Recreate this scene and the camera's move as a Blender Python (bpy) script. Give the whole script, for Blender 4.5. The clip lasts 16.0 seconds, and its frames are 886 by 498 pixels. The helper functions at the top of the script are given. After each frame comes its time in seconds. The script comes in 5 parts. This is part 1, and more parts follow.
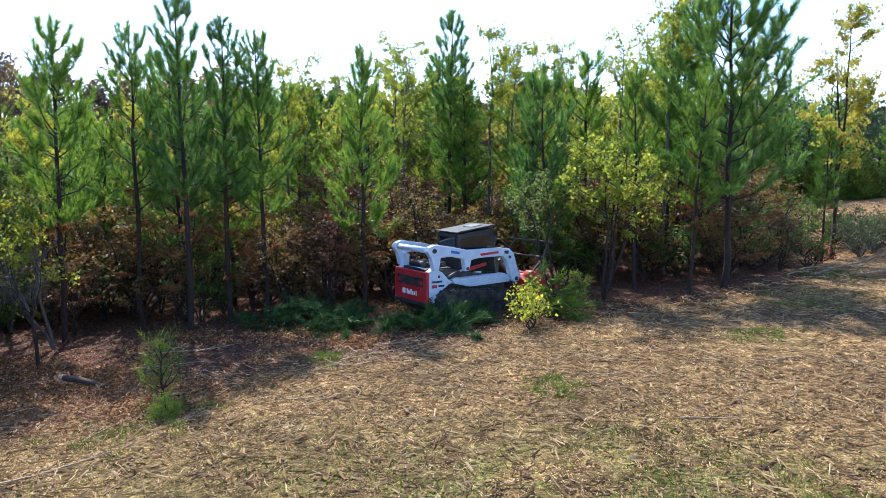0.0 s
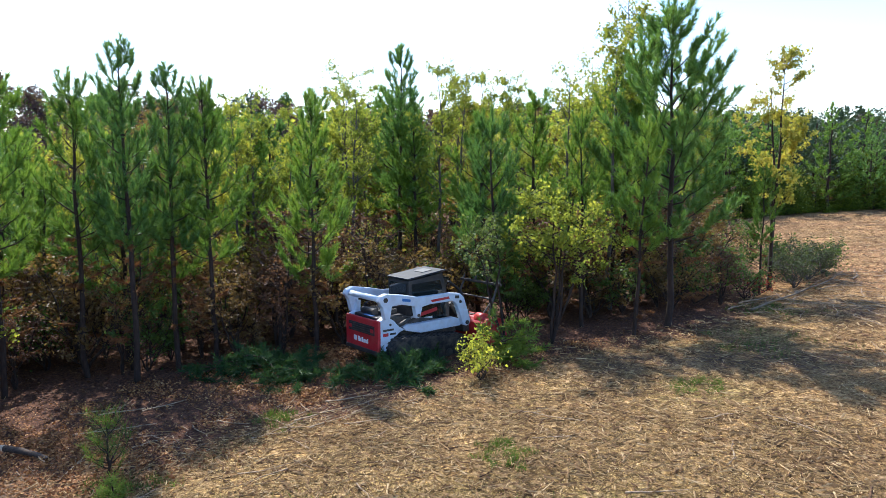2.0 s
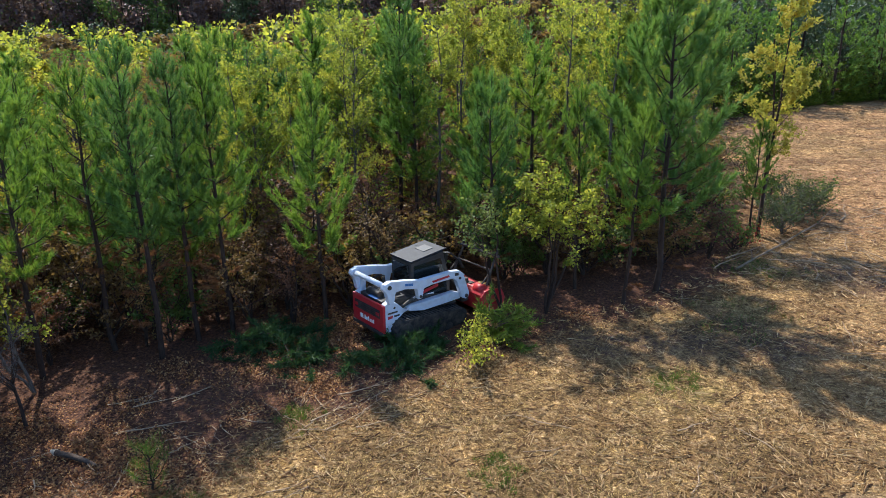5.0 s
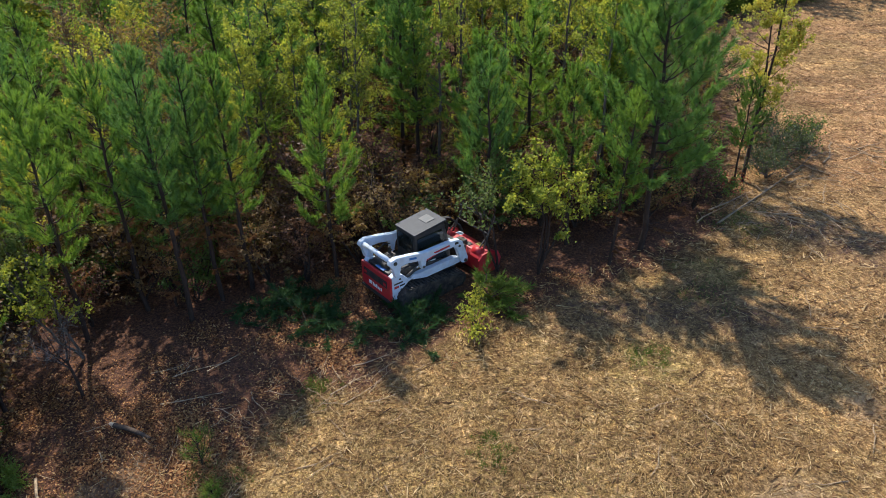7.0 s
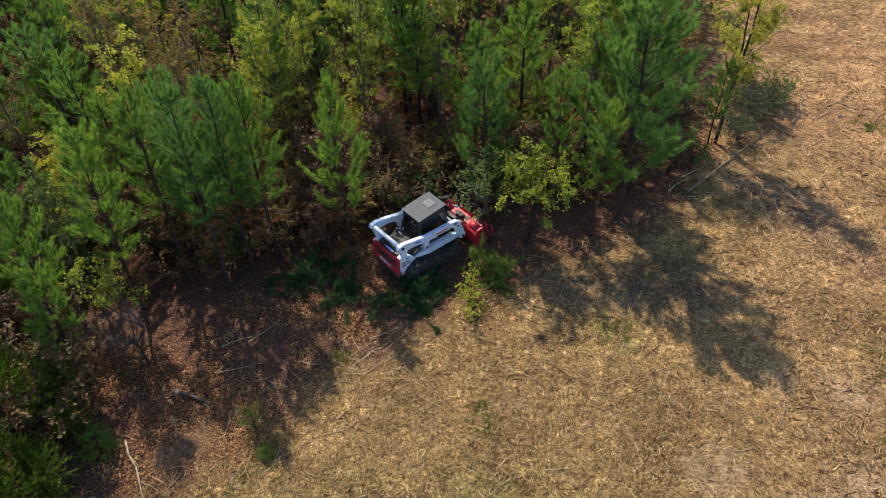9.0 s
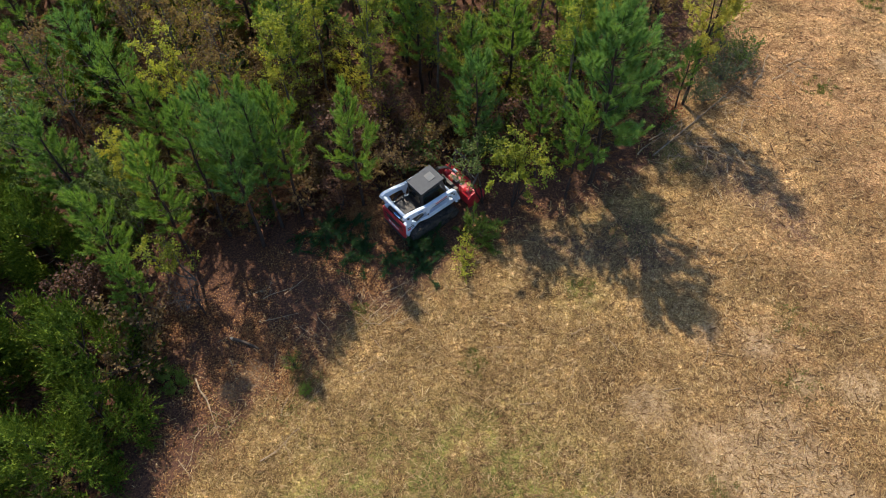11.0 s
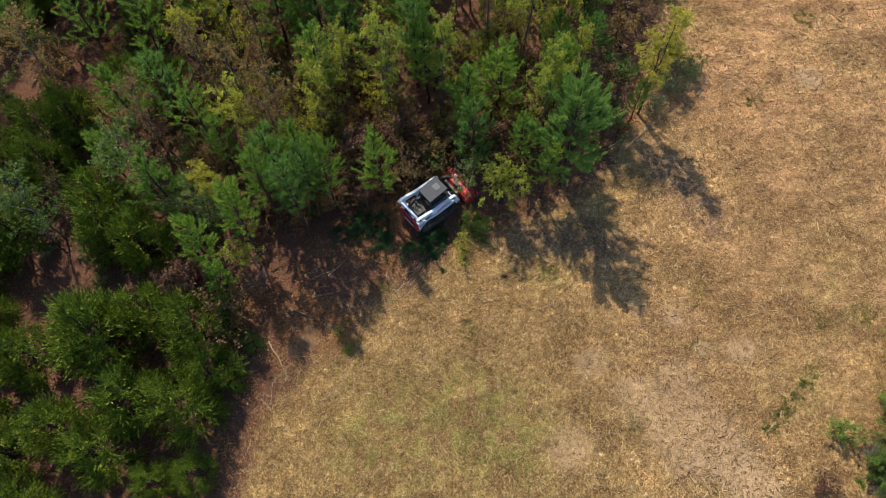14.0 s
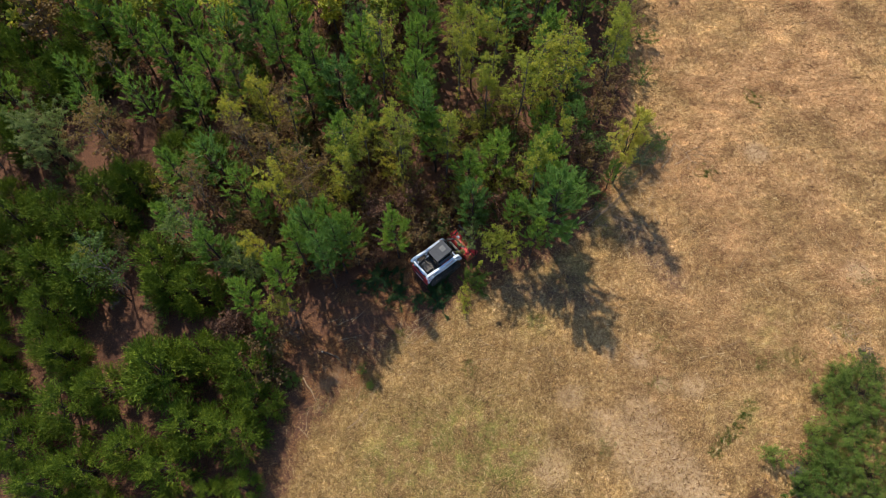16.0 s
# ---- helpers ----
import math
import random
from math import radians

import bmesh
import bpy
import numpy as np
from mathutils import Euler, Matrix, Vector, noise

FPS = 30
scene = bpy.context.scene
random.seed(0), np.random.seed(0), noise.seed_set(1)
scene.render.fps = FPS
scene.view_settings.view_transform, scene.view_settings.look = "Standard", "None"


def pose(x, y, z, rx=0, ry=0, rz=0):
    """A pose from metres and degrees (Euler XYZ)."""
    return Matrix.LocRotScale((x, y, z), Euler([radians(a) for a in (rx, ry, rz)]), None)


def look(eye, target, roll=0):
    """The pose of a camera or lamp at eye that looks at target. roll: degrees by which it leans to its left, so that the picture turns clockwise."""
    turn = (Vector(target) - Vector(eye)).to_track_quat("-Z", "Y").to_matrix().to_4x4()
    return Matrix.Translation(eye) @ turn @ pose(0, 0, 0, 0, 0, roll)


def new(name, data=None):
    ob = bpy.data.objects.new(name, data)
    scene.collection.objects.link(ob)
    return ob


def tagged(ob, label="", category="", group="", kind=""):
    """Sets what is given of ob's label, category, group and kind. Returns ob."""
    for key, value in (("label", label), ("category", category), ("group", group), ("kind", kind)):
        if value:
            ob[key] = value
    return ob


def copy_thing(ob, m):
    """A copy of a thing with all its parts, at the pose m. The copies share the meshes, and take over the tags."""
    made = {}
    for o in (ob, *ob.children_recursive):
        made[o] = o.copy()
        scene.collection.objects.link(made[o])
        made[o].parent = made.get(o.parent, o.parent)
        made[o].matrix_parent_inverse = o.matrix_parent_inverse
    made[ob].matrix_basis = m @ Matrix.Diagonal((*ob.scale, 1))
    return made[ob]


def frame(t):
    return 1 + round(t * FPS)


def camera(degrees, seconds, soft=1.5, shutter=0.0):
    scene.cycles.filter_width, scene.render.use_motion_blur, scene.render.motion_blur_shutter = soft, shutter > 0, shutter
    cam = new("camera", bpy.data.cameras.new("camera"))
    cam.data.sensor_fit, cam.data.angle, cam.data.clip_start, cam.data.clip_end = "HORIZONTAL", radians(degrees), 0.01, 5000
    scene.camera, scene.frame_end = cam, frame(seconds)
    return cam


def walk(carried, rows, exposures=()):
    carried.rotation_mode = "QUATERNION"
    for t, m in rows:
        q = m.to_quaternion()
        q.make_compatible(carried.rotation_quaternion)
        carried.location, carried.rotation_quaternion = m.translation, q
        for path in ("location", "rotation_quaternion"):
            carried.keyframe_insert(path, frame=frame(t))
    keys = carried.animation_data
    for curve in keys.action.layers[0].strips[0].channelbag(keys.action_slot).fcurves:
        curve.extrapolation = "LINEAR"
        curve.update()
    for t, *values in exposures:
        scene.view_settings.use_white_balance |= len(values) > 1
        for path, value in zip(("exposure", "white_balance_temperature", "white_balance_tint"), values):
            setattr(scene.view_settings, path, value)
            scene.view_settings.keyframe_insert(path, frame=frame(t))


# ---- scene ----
cam = camera(63.7, 16.0, soft=0.7)
METRES, EYE, TILT, LEAN, TURN = 42.0, 3.86, -8.2, -0.3, 0.0
ROWS = [
    (0.0, 0.0, 0.0, 0.0, 0.0, 0.0, -0.0),
    (0.5, -0.0, -0.0005, 0.0058, -1.89, 0.04, 0.28),
    (1.0, -0.0002, -0.0012, 0.0121, -3.29, 0.03, 0.46),
    (1.5, 0.0001, -0.0022, 0.0194, -3.86, 0.04, 0.57),
    (2.0, 0.0005, -0.0036, 0.0295, -3.9, 0.04, 0.57),
    (2.5, 0.001, -0.0056, 0.041, -3.91, 0.02, 0.6),
    (3.0, 0.0006, -0.008, 0.055, -3.93, -0.79, 0.63),
    (3.5, 0.0002, -0.0103, 0.07, -3.93, -3.27, 0.68),
    (4.0, 0.0005, -0.0116, 0.0858, -3.91, -6.3, 0.76),
    (4.5, 0.0009, -0.0132, 0.1025, -3.91, -9.25, 0.85),
    (7.0, 0.0013, -0.0277, 0.2165, -3.98, -24.19, 1.19),
    (7.5, 0.001, -0.0321, 0.2465, -4.07, -27.22, 1.24),
    (8.0, 0.0011, -0.0369, 0.2791, -4.12, -30.26, 1.3),
    (8.5, 0.0015, -0.0418, 0.3129, -4.16, -33.28, 1.36),
    (9.0, 0.0015, -0.0473, 0.3502, -4.21, -36.28, 1.39),
    (11.5, 0.0061, -0.0738, 0.5545, -4.4, -51.06, 1.6),
    (12.0, 0.0061, -0.0799, 0.5994, -4.44, -54.01, 1.63),
    (12.5, 0.0062, -0.0863, 0.6449, -4.49, -56.97, 1.63),
    (13.0, 0.0053, -0.0888, 0.6911, -4.56, -58.24, 1.59),
    (13.5, 0.0051, -0.0952, 0.7378, -4.55, -58.16, 1.58),
    (14.0, 0.0036, -0.1022, 0.7847, -4.55, -58.09, 1.55),
    (14.5, 0.0016, -0.1097, 0.8316, -4.55, -58.02, 1.54),
    (15.0, -0.0006, -0.1183, 0.8831, -4.55, -57.95, 1.5),
    (15.5, -0.0023, -0.1283, 0.9366, -4.54, -57.86, 1.47),
    (16.0, -0.0035, -0.1379, 0.9898, -4.53, -57.82, 1.45),
]
walk(cam, [(t, pose(0, 0, EYE, TILT, LEAN, TURN) @ pose(METRES * x, METRES * y, METRES * z, 90 + pitch, roll, yaw)) for t, x, y, z, yaw, pitch, roll in ROWS],
     exposures=[(0.0, 1.27, 5280, 14), (3.0, 1.09, 5540, 12), (4.5, 0.98, 5590, 12), (7.0, 0.84, 5840, 11), (12.0, 0.74, 6150, 11), (16.0, 0.68, 6180, 11)])

# ---- world and sun ----
SUN_TO = Vector((-0.33, 0.94, 0.0)).normalized()
SUN_UP = 46.0
world = bpy.data.worlds.new("world")
scene.world = world
world.use_nodes = True
wn = world.node_tree.nodes
sky = wn.new("ShaderNodeTexSky")
sky.sky_type = "NISHITA"
sky.sun_disc = False
sky.sun_elevation = radians(SUN_UP)
sky.sun_rotation = math.atan2(SUN_TO.x, SUN_TO.y)
sky.air_density, sky.dust_density, sky.ozone_density = 1.0, 0.5, 2.0
world.node_tree.links.new(sky.outputs[0], wn["Background"].inputs[0])
wn["Background"].inputs[1].default_value = 0.132
sun = new("sun", bpy.data.lights.new("sun", "SUN"))
sun.data.energy, sun.data.angle, sun.data.color = 4.0, radians(1.2), (1.0, 0.9, 0.72)
to_sun = SUN_TO * math.cos(radians(SUN_UP)) + Vector((0, 0, math.sin(radians(SUN_UP))))
sun.matrix_world = look(to_sun * 60, (0, 0, 0))


# ---- materials ----
def mat(name):
    m = bpy.data.materials.new(name)
    m.use_nodes = True
    nt = m.node_tree
    return m, nt, nt.nodes["Principled BSDF"]


def node(nt, kind, **kw):
    n = nt.nodes.new(kind)
    for k, v in kw.items():
        n.inputs[k].default_value = v
    return n


def ramp(nt, source, stops):
    r = nt.nodes.new("ShaderNodeValToRGB")
    e = r.color_ramp.elements
    while len(e) < len(stops):
        e.new(0.5)
    for el, (p, c) in zip(e, stops):
        el.position, el.color = p, (*c, 1)
    nt.links.new(source, r.inputs[0])
    return r.outputs[0]


def noise_of(nt, scale, detail=4.0, rough=0.55, coords=None, stretch=None, turn=0.0):
    tc = nt.nodes.new("ShaderNodeTexCoord")
    src = tc.outputs["Object"] if coords is None else coords
    if stretch:
        mp = nt.nodes.new("ShaderNodeMapping")
        mp.inputs["Scale"].default_value = stretch
        mp.inputs["Rotation"].default_value = (0, 0, radians(turn))
        nt.links.new(src, mp.inputs[0])
        src = mp.outputs[0]
    n = node(nt, "ShaderNodeTexNoise", Scale=scale, Detail=detail, Roughness=rough)
    nt.links.new(src, n.inputs["Vector"])
    return n.outputs["Fac"]


def mix(nt, fac, a, b, how="MIX"):
    m = nt.nodes.new("ShaderNodeMix")
    m.data_type, m.blend_type = "RGBA", how
    for sock, v in ((m.inputs[0], fac), (m.inputs[6], a), (m.inputs[7], b)):
        if hasattr(v, "node"):
            nt.links.new(v, sock)
        else:
            sock.default_value = v if isinstance(v, float) else (*v, 1)
    return m.outputs[2]


def bump(nt, bsdf, height, strength, distance):
    b = node(nt, "ShaderNodeBump", Strength=strength, Distance=distance)
    nt.links.new(height, b.inputs["Height"])
    nt.links.new(b.outputs[0], bsdf.inputs["Normal"])


def leaf_mat(name, stops, thin, rough=0.55, spread=0.7, gloss=0.25, clump=0.5):
    """Foliage: a colour for every piece, tinted tuft by tuft and tree by tree, that lets light through."""
    m, nt, p = mat(name)
    g = nt.nodes.new("ShaderNodeNewGeometry")
    o = nt.nodes.new("ShaderNodeObjectInfo")
    add = nt.nodes.new("ShaderNodeMath")
    add.operation = "MULTIPLY_ADD"
    nt.links.new(g.outputs["Random Per Island"], add.inputs[0])
    add.inputs[1].default_value = spread * (1 - clump)
    mul = nt.nodes.new("ShaderNodeMath")
    mul.operation = "MULTIPLY_ADD"
    nt.links.new(o.outputs["Random"], mul.inputs[0])
    mul.inputs[1].default_value = 1 - spread
    tuft = nt.nodes.new("ShaderNodeMapRange")
    nt.links.new(noise_of(nt, 1.7, 2.0, 0.6), tuft.inputs["Value"])
    tuft.inputs["From Min"].default_value, tuft.inputs["From Max"].default_value = 0.32, 0.68
    tuft.inputs["To Max"].default_value = spread * clump
    nt.links.new(tuft.outputs[0], mul.inputs[2])
    nt.links.new(mul.outputs[0], add.inputs[2])
    c = ramp(nt, add.outputs[0], stops)
    nt.links.new(c, p.inputs["Base Color"])
    p.inputs["Roughness"].default_value = rough
    p.inputs["Specular IOR Level"].default_value = gloss
    tr = nt.nodes.new("ShaderNodeBsdfTranslucent")
    warm = mix(nt, 1.0, c, (1.18, 1.18, 0.7), "MULTIPLY")
    nt.links.new(warm, tr.inputs[0])
    ms = nt.nodes.new("ShaderNodeMixShader")
    ms.inputs[0].default_value = thin
    nt.links.new(p.outputs[0], ms.inputs[1])
    nt.links.new(tr.outputs[0], ms.inputs[2])
    nt.links.new(ms.outputs[0], nt.nodes["Material Output"].inputs[0])
    return m


def rough_mat(name, a, b, scale, rough=0.85, bumps=0.4, dist=0.01, stretch=None, c=None, metal=0.0):
    m, nt, p = mat(name)
    f = noise_of(nt, scale, 6.0, 0.6, stretch=stretch)
    big = noise_of(nt, scale * 0.13, 3.0)
    col = ramp(nt, f, [(0.3, a), (0.7, b)])
    if c:
        col = mix(nt, ramp(nt, big, [(0.45, (0, 0, 0)), (0.65, (1, 1, 1))]), col, c)
    nt.links.new(col, p.inputs["Base Color"])
    p.inputs["Roughness"].default_value = rough
    p.inputs["Metallic"].default_value = metal
    bump(nt, p, f, bumps, dist)
    return m


# foliage colours run from shaded old growth to fresh tips
NEEDLE = leaf_mat("pine_needles", [(0.0, (0.08, 0.14, 0.03)), (0.5, (0.165, 0.27, 0.045)), (0.85, (0.275, 0.385, 0.058)), (1.0, (0.36, 0.4, 0.068))], 0.4, 0.5, gloss=0.22)
NEEDLE_BLUE = leaf_mat("pine_needles_cool", [(0.0, (0.07, 0.134, 0.042)), (0.5, (0.138, 0.247, 0.062)), (1.0, (0.235, 0.36, 0.08))], 0.4, 0.48, gloss=0.25)
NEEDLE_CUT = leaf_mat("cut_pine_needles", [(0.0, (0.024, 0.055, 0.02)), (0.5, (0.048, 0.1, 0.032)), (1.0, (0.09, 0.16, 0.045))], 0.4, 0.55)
DEAD_NEEDLE = leaf_mat("dead_pine_needles", [(0.0, (0.1, 0.045, 0.022)), (0.6, (0.25, 0.115, 0.05)), (1.0, (0.38, 0.2, 0.085))], 0.45)
CEDAR = leaf_mat("cedar_sprays", [(0.0, (0.025, 0.045, 0.006)), (0.35, (0.07, 0.11, 0.011)), (0.62, (0.15, 0.2, 0.017)), (1.0, (0.3, 0.34, 0.033))], 0.04, 0.6, 0.9, 0.12, 0.5)
LEAF_LIME = leaf_mat("leaves_lime", [(0.0, (0.085, 0.125, 0.028)), (0.45, (0.28, 0.315, 0.05)), (0.85, (0.54, 0.5, 0.07)), (1.0, (0.48, 0.31, 0.07))], 0.6)
LEAF_YELLOW = leaf_mat("leaves_yellow", [(0.0, (0.1, 0.13, 0.028)), (0.5, (0.34, 0.34, 0.05)), (0.85, (0.6, 0.5, 0.06)), (1.0, (0.45, 0.27, 0.06))], 0.62)
LEAF_GOLD = leaf_mat("leaves_gold", [(0.0, (0.17, 0.2, 0.042)), (0.45, (0.35, 0.355, 0.065)), (0.85, (0.54, 0.45, 0.075)), (1.0, (0.44, 0.285, 0.062))], 0.5)
LEAF_BROWN = leaf_mat("leaves_brown", [(0.0, (0.09, 0.06, 0.035)), (0.5, (0.2, 0.125, 0.052)), (0.8, (0.29, 0.185, 0.055)), (1.0, (0.24, 0.22, 0.05))], 0.45)
LEAF_GREEN = leaf_mat("leaves_green", [(0.0, (0.06, 0.1, 0.024)), (0.6, (0.12, 0.18, 0.04)), (1.0, (0.24, 0.26, 0.06))], 0.45)
BRUSH_GREY = leaf_mat("wilted_brush", [(0.0, (0.05, 0.065, 0.03)), (0.6, (0.1, 0.125, 0.055)), (1.0, (0.2, 0.2, 0.1))], 0.35)
LEAF_BRAMBLE = leaf_mat("leaves_bramble", [(0.0, (0.07, 0.12, 0.022)), (0.6, (0.16, 0.23, 0.04)), (1.0, (0.3, 0.34, 0.08))], 0.5)
LEAF_WEED = leaf_mat("leaves_weed", [(0.0, (0.1, 0.15, 0.032)), (0.6, (0.22, 0.29, 0.055)), (1.0, (0.4, 0.42, 0.1))], 0.5)
LEAF_PALE = leaf_mat("leaves_pale", [(0.0, (0.09, 0.125, 0.035)), (0.6, (0.17, 0.215, 0.065)), (1.0, (0.3, 0.33, 0.12))], 0.45)
LEAF_RED = leaf_mat("leaves_russet", [(0.0, (0.07, 0.038, 0.028)), (0.5, (0.15, 0.075, 0.048)), (1.0, (0.26, 0.13, 0.065))], 0.4)
FAR_RUSSET = leaf_mat("far_russet", [(0.0, (0.065, 0.045, 0.05)), (0.5, (0.125, 0.078, 0.072)), (1.0, (0.22, 0.125, 0.08))], 0.2, clump=0.1)
FAR_GREEN = leaf_mat("far_green", [(0.0, (0.026, 0.045, 0.024)), (0.6, (0.062, 0.092, 0.042)), (1.0, (0.12, 0.145, 0.06))], 0.2)
LITTER = leaf_mat("fallen_leaves", [(0.0, (0.07, 0.032, 0.016)), (0.5, (0.14, 0.065, 0.032)), (0.85, (0.24, 0.115, 0.05)), (1.0, (0.32, 0.2, 0.11))], 0.1, 0.8, 1.0, clump=0.25)
LITTER_WARM = leaf_mat("fallen_leaves_warm", [(0.0, (0.12, 0.05, 0.02)), (0.5, (0.32, 0.14, 0.05)), (0.85, (0.46, 0.26, 0.1)), (1.0, (0.55, 0.38, 0.2))], 0.1, 0.8, 1.0, clump=0.25)
STRAW = leaf_mat("wood_chips", [(0.0, (0.09, 0.055, 0.02)), (0.4, (0.29, 0.175, 0.07)), (0.75, (0.48, 0.32, 0.14)), (1.0, (0.8, 0.61, 0.34))], 0.25, 0.8, 1.0, clump=0.25)
SPLINTER = leaf_mat("wood_splinters", [(0.0, (0.06, 0.03, 0.016)), (0.3, (0.19, 0.1, 0.045)), (0.7, (0.4, 0.245, 0.105)), (1.0, (0.7, 0.51, 0.26))], 0.2, 0.8, 1.0, clump=0.25)
GRASS = leaf_mat("grass_blades", [(0.0, (0.06, 0.1, 0.016)), (0.6, (0.13, 0.19, 0.034)), (1.0, (0.25, 0.27, 0.07))], 0.35, 0.6, 1.0)
BARK = rough_mat("pine_bark", (0.018, 0.01, 0.007), (0.058, 0.034, 0.022), 14.0, 0.95, 0.8, 0.02, (1, 1, 0.3))
BARK_GREY = rough_mat("grey_bark", (0.05, 0.04, 0.033), (0.15, 0.125, 0.1), 18.0, 0.9, 0.4, 0.01, (1, 1, 0.3))
TWIG_GREY = rough_mat("weathered_twigs", (0.05, 0.042, 0.037), (0.15, 0.128, 0.11), 18.0, 0.9, 0.3, 0.005)
DEADWOOD = rough_mat("weathered_wood", (0.16, 0.105, 0.06), (0.52, 0.37, 0.215), 20.0, 0.9, 0.4, 0.008, (1, 1, 0.4))


def ground_mat():
    """Chip-strewn clearing, red-brown earth and leaf litter, laid by the ground's own 'woods' value, broken up by noise."""
    m, nt, p = mat("clearing_soil")
    fine = noise_of(nt, 13.0, 10.0, 0.75)
    grit = noise_of(nt, 4.0, 8.0, 0.7)
    straw_a = noise_of(nt, 46.0, 4.0, 0.65, stretch=(1.0, 0.5, 1.0), turn=25.0)
    straw_b = noise_of(nt, 52.0, 4.0, 0.65, stretch=(0.5, 1.0, 1.0), turn=40.0)
    mid = noise_of(nt, 0.9, 6.0, 0.62)
    big = noise_of(nt, 0.17, 5.0, 0.6)
    straw = mix(nt, 0.5, straw_a, straw_b, "LIGHTEN")
    chips = ramp(nt, straw, [(0.49, (0.06, 0.038, 0.016)), (0.57, (0.24, 0.17, 0.06)), (0.65, (0.5, 0.39, 0.16))])
    soil = ramp(nt, fine, [(0.41, (0.08, 0.043, 0.02)), (0.51, (0.25, 0.158, 0.062)), (0.59, (0.44, 0.305, 0.133))])
    field = mix(nt, ramp(nt, mid, [(0.42, (0.12, 0.12, 0.12)), (0.6, (0.85, 0.85, 0.85))]), chips, soil)
    pale = ramp(nt, fine, [(0.4, (0.28, 0.18, 0.09)), (0.6, (0.55, 0.4, 0.22))])
    field = mix(nt, ramp(nt, grit, [(0.53, (0, 0, 0)), (0.66, (0.75, 0.75, 0.75))]), field, pale)
    dark = ramp(nt, fine, [(0.4, (0.06, 0.03, 0.016)), (0.6, (0.17, 0.085, 0.045))])
    field = mix(nt, ramp(nt, grit, [(0.33, (0.65, 0.65, 0.65)), (0.46, (0, 0, 0))]), field, dark)
    clod = noise_of(nt, 7.0, 6.0, 0.7)
    field = mix(nt, 1.0, field, ramp(nt, clod, [(0.34, (0.42, 0.37, 0.33)), (0.45, (0.95, 0.95, 0.95)), (0.56, (1.08, 1.08, 1.08)), (0.68, (1.65, 1.62, 1.55))]), "MULTIPLY")
    grain = noise_of(nt, 10.0, 3.0, 0.75, stretch=(1.0, 0.55, 1.0), turn=-30.0)
    field = mix(nt, 1.0, field, ramp(nt, grain, [(0.34, (0.6, 0.56, 0.52)), (0.46, (0.94, 0.94, 0.94)), (0.55, (1.1, 1.1, 1.1)), (0.68, (1.5, 1.48, 1.4))]), "MULTIPLY")
    speck = noise_of(nt, 19.0, 3.0, 0.6)
    field = mix(nt, ramp(nt, speck, [(0.63, (0, 0, 0)), (0.7, (0.8, 0.8, 0.8))]), field, (0.6, 0.47, 0.27))
    field = mix(nt, ramp(nt, speck, [(0.3, (0.6, 0.6, 0.6)), (0.36, (0, 0, 0))]), field, (0.06, 0.038, 0.02))
    green = ramp(nt, fine, [(0.42, (0.06, 0.09, 0.014)), (0.58, (0.23, 0.255, 0.06))])
    zone = nt.nodes.new("ShaderNodeAttribute")
    zone.attribute_name = "grassy"
    zmul = nt.nodes.new("ShaderNodeMath")
    zmul.operation = "MULTIPLY"
    nt.links.new(zone.outputs["Fac"], zmul.inputs[0])
    nt.links.new(ramp(nt, mid, [(0.42, (0, 0, 0)), (0.58, (1, 1, 1))]), zmul.inputs[1])
    field = mix(nt, zmul.outputs[0], field, green)
    earth = ramp(nt, fine, [(0.4, (0.125, 0.058, 0.03)), (0.52, (0.32, 0.175, 0.088)), (0.62, (0.49, 0.31, 0.175))])
    red = nt.nodes.new("ShaderNodeAttribute")
    red.attribute_name = "earthy"
    rmul = nt.nodes.new("ShaderNodeMath")
    rmul.operation = "MULTIPLY"
    nt.links.new(red.outputs["Fac"], rmul.inputs[0])
    nt.links.new(ramp(nt, big, [(0.4, (0.35, 0.35, 0.35)), (0.58, (1, 1, 1))]), rmul.inputs[1])
    field = mix(nt, rmul.outputs[0], field, earth)
    streak = noise_of(nt, 1.0, 6.0, 0.65, stretch=(0.5, 1.2, 1.0), turn=58.0)
    patch = noise_of(nt, 0.33, 6.0, 0.62)
    field = mix(nt, 1.0, field, ramp(nt, streak, [(0.36, (0.74, 0.7, 0.66)), (0.5, (1.0, 1.0, 1.0)), (0.62, (1.24, 1.21, 1.14))]), "MULTIPLY")
    field = mix(nt, 1.0, field, ramp(nt, patch, [(0.34, (0.72, 0.66, 0.61)), (0.5, (1.12, 1.07, 1.01)), (0.66, (1.44, 1.39, 1.28))]), "MULTIPLY")
    lump = noise_of(nt, 3.1, 7.0, 0.78)
    field = mix(nt, 1.0, field, ramp(nt, lump, [(0.36, (0.72, 0.67, 0.62)), (0.46, (1.08, 1.06, 1.04)), (0.54, (1.26, 1.26, 1.25)), (0.64, (1.65, 1.62, 1.54))]), "MULTIPLY")
    # dark mulch stain, with the trees' cast shade mixed into the same colour
    stain_shade = nt.nodes.new("ShaderNodeAttribute")
    stain_shade.attribute_name = "mulch_shade"
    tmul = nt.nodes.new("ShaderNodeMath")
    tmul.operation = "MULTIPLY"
    nt.links.new(stain_shade.outputs["Fac"], tmul.inputs[0])
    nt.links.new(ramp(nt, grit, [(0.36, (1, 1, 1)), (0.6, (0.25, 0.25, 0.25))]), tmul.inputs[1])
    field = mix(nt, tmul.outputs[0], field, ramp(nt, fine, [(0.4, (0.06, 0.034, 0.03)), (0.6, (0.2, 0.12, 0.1))]))
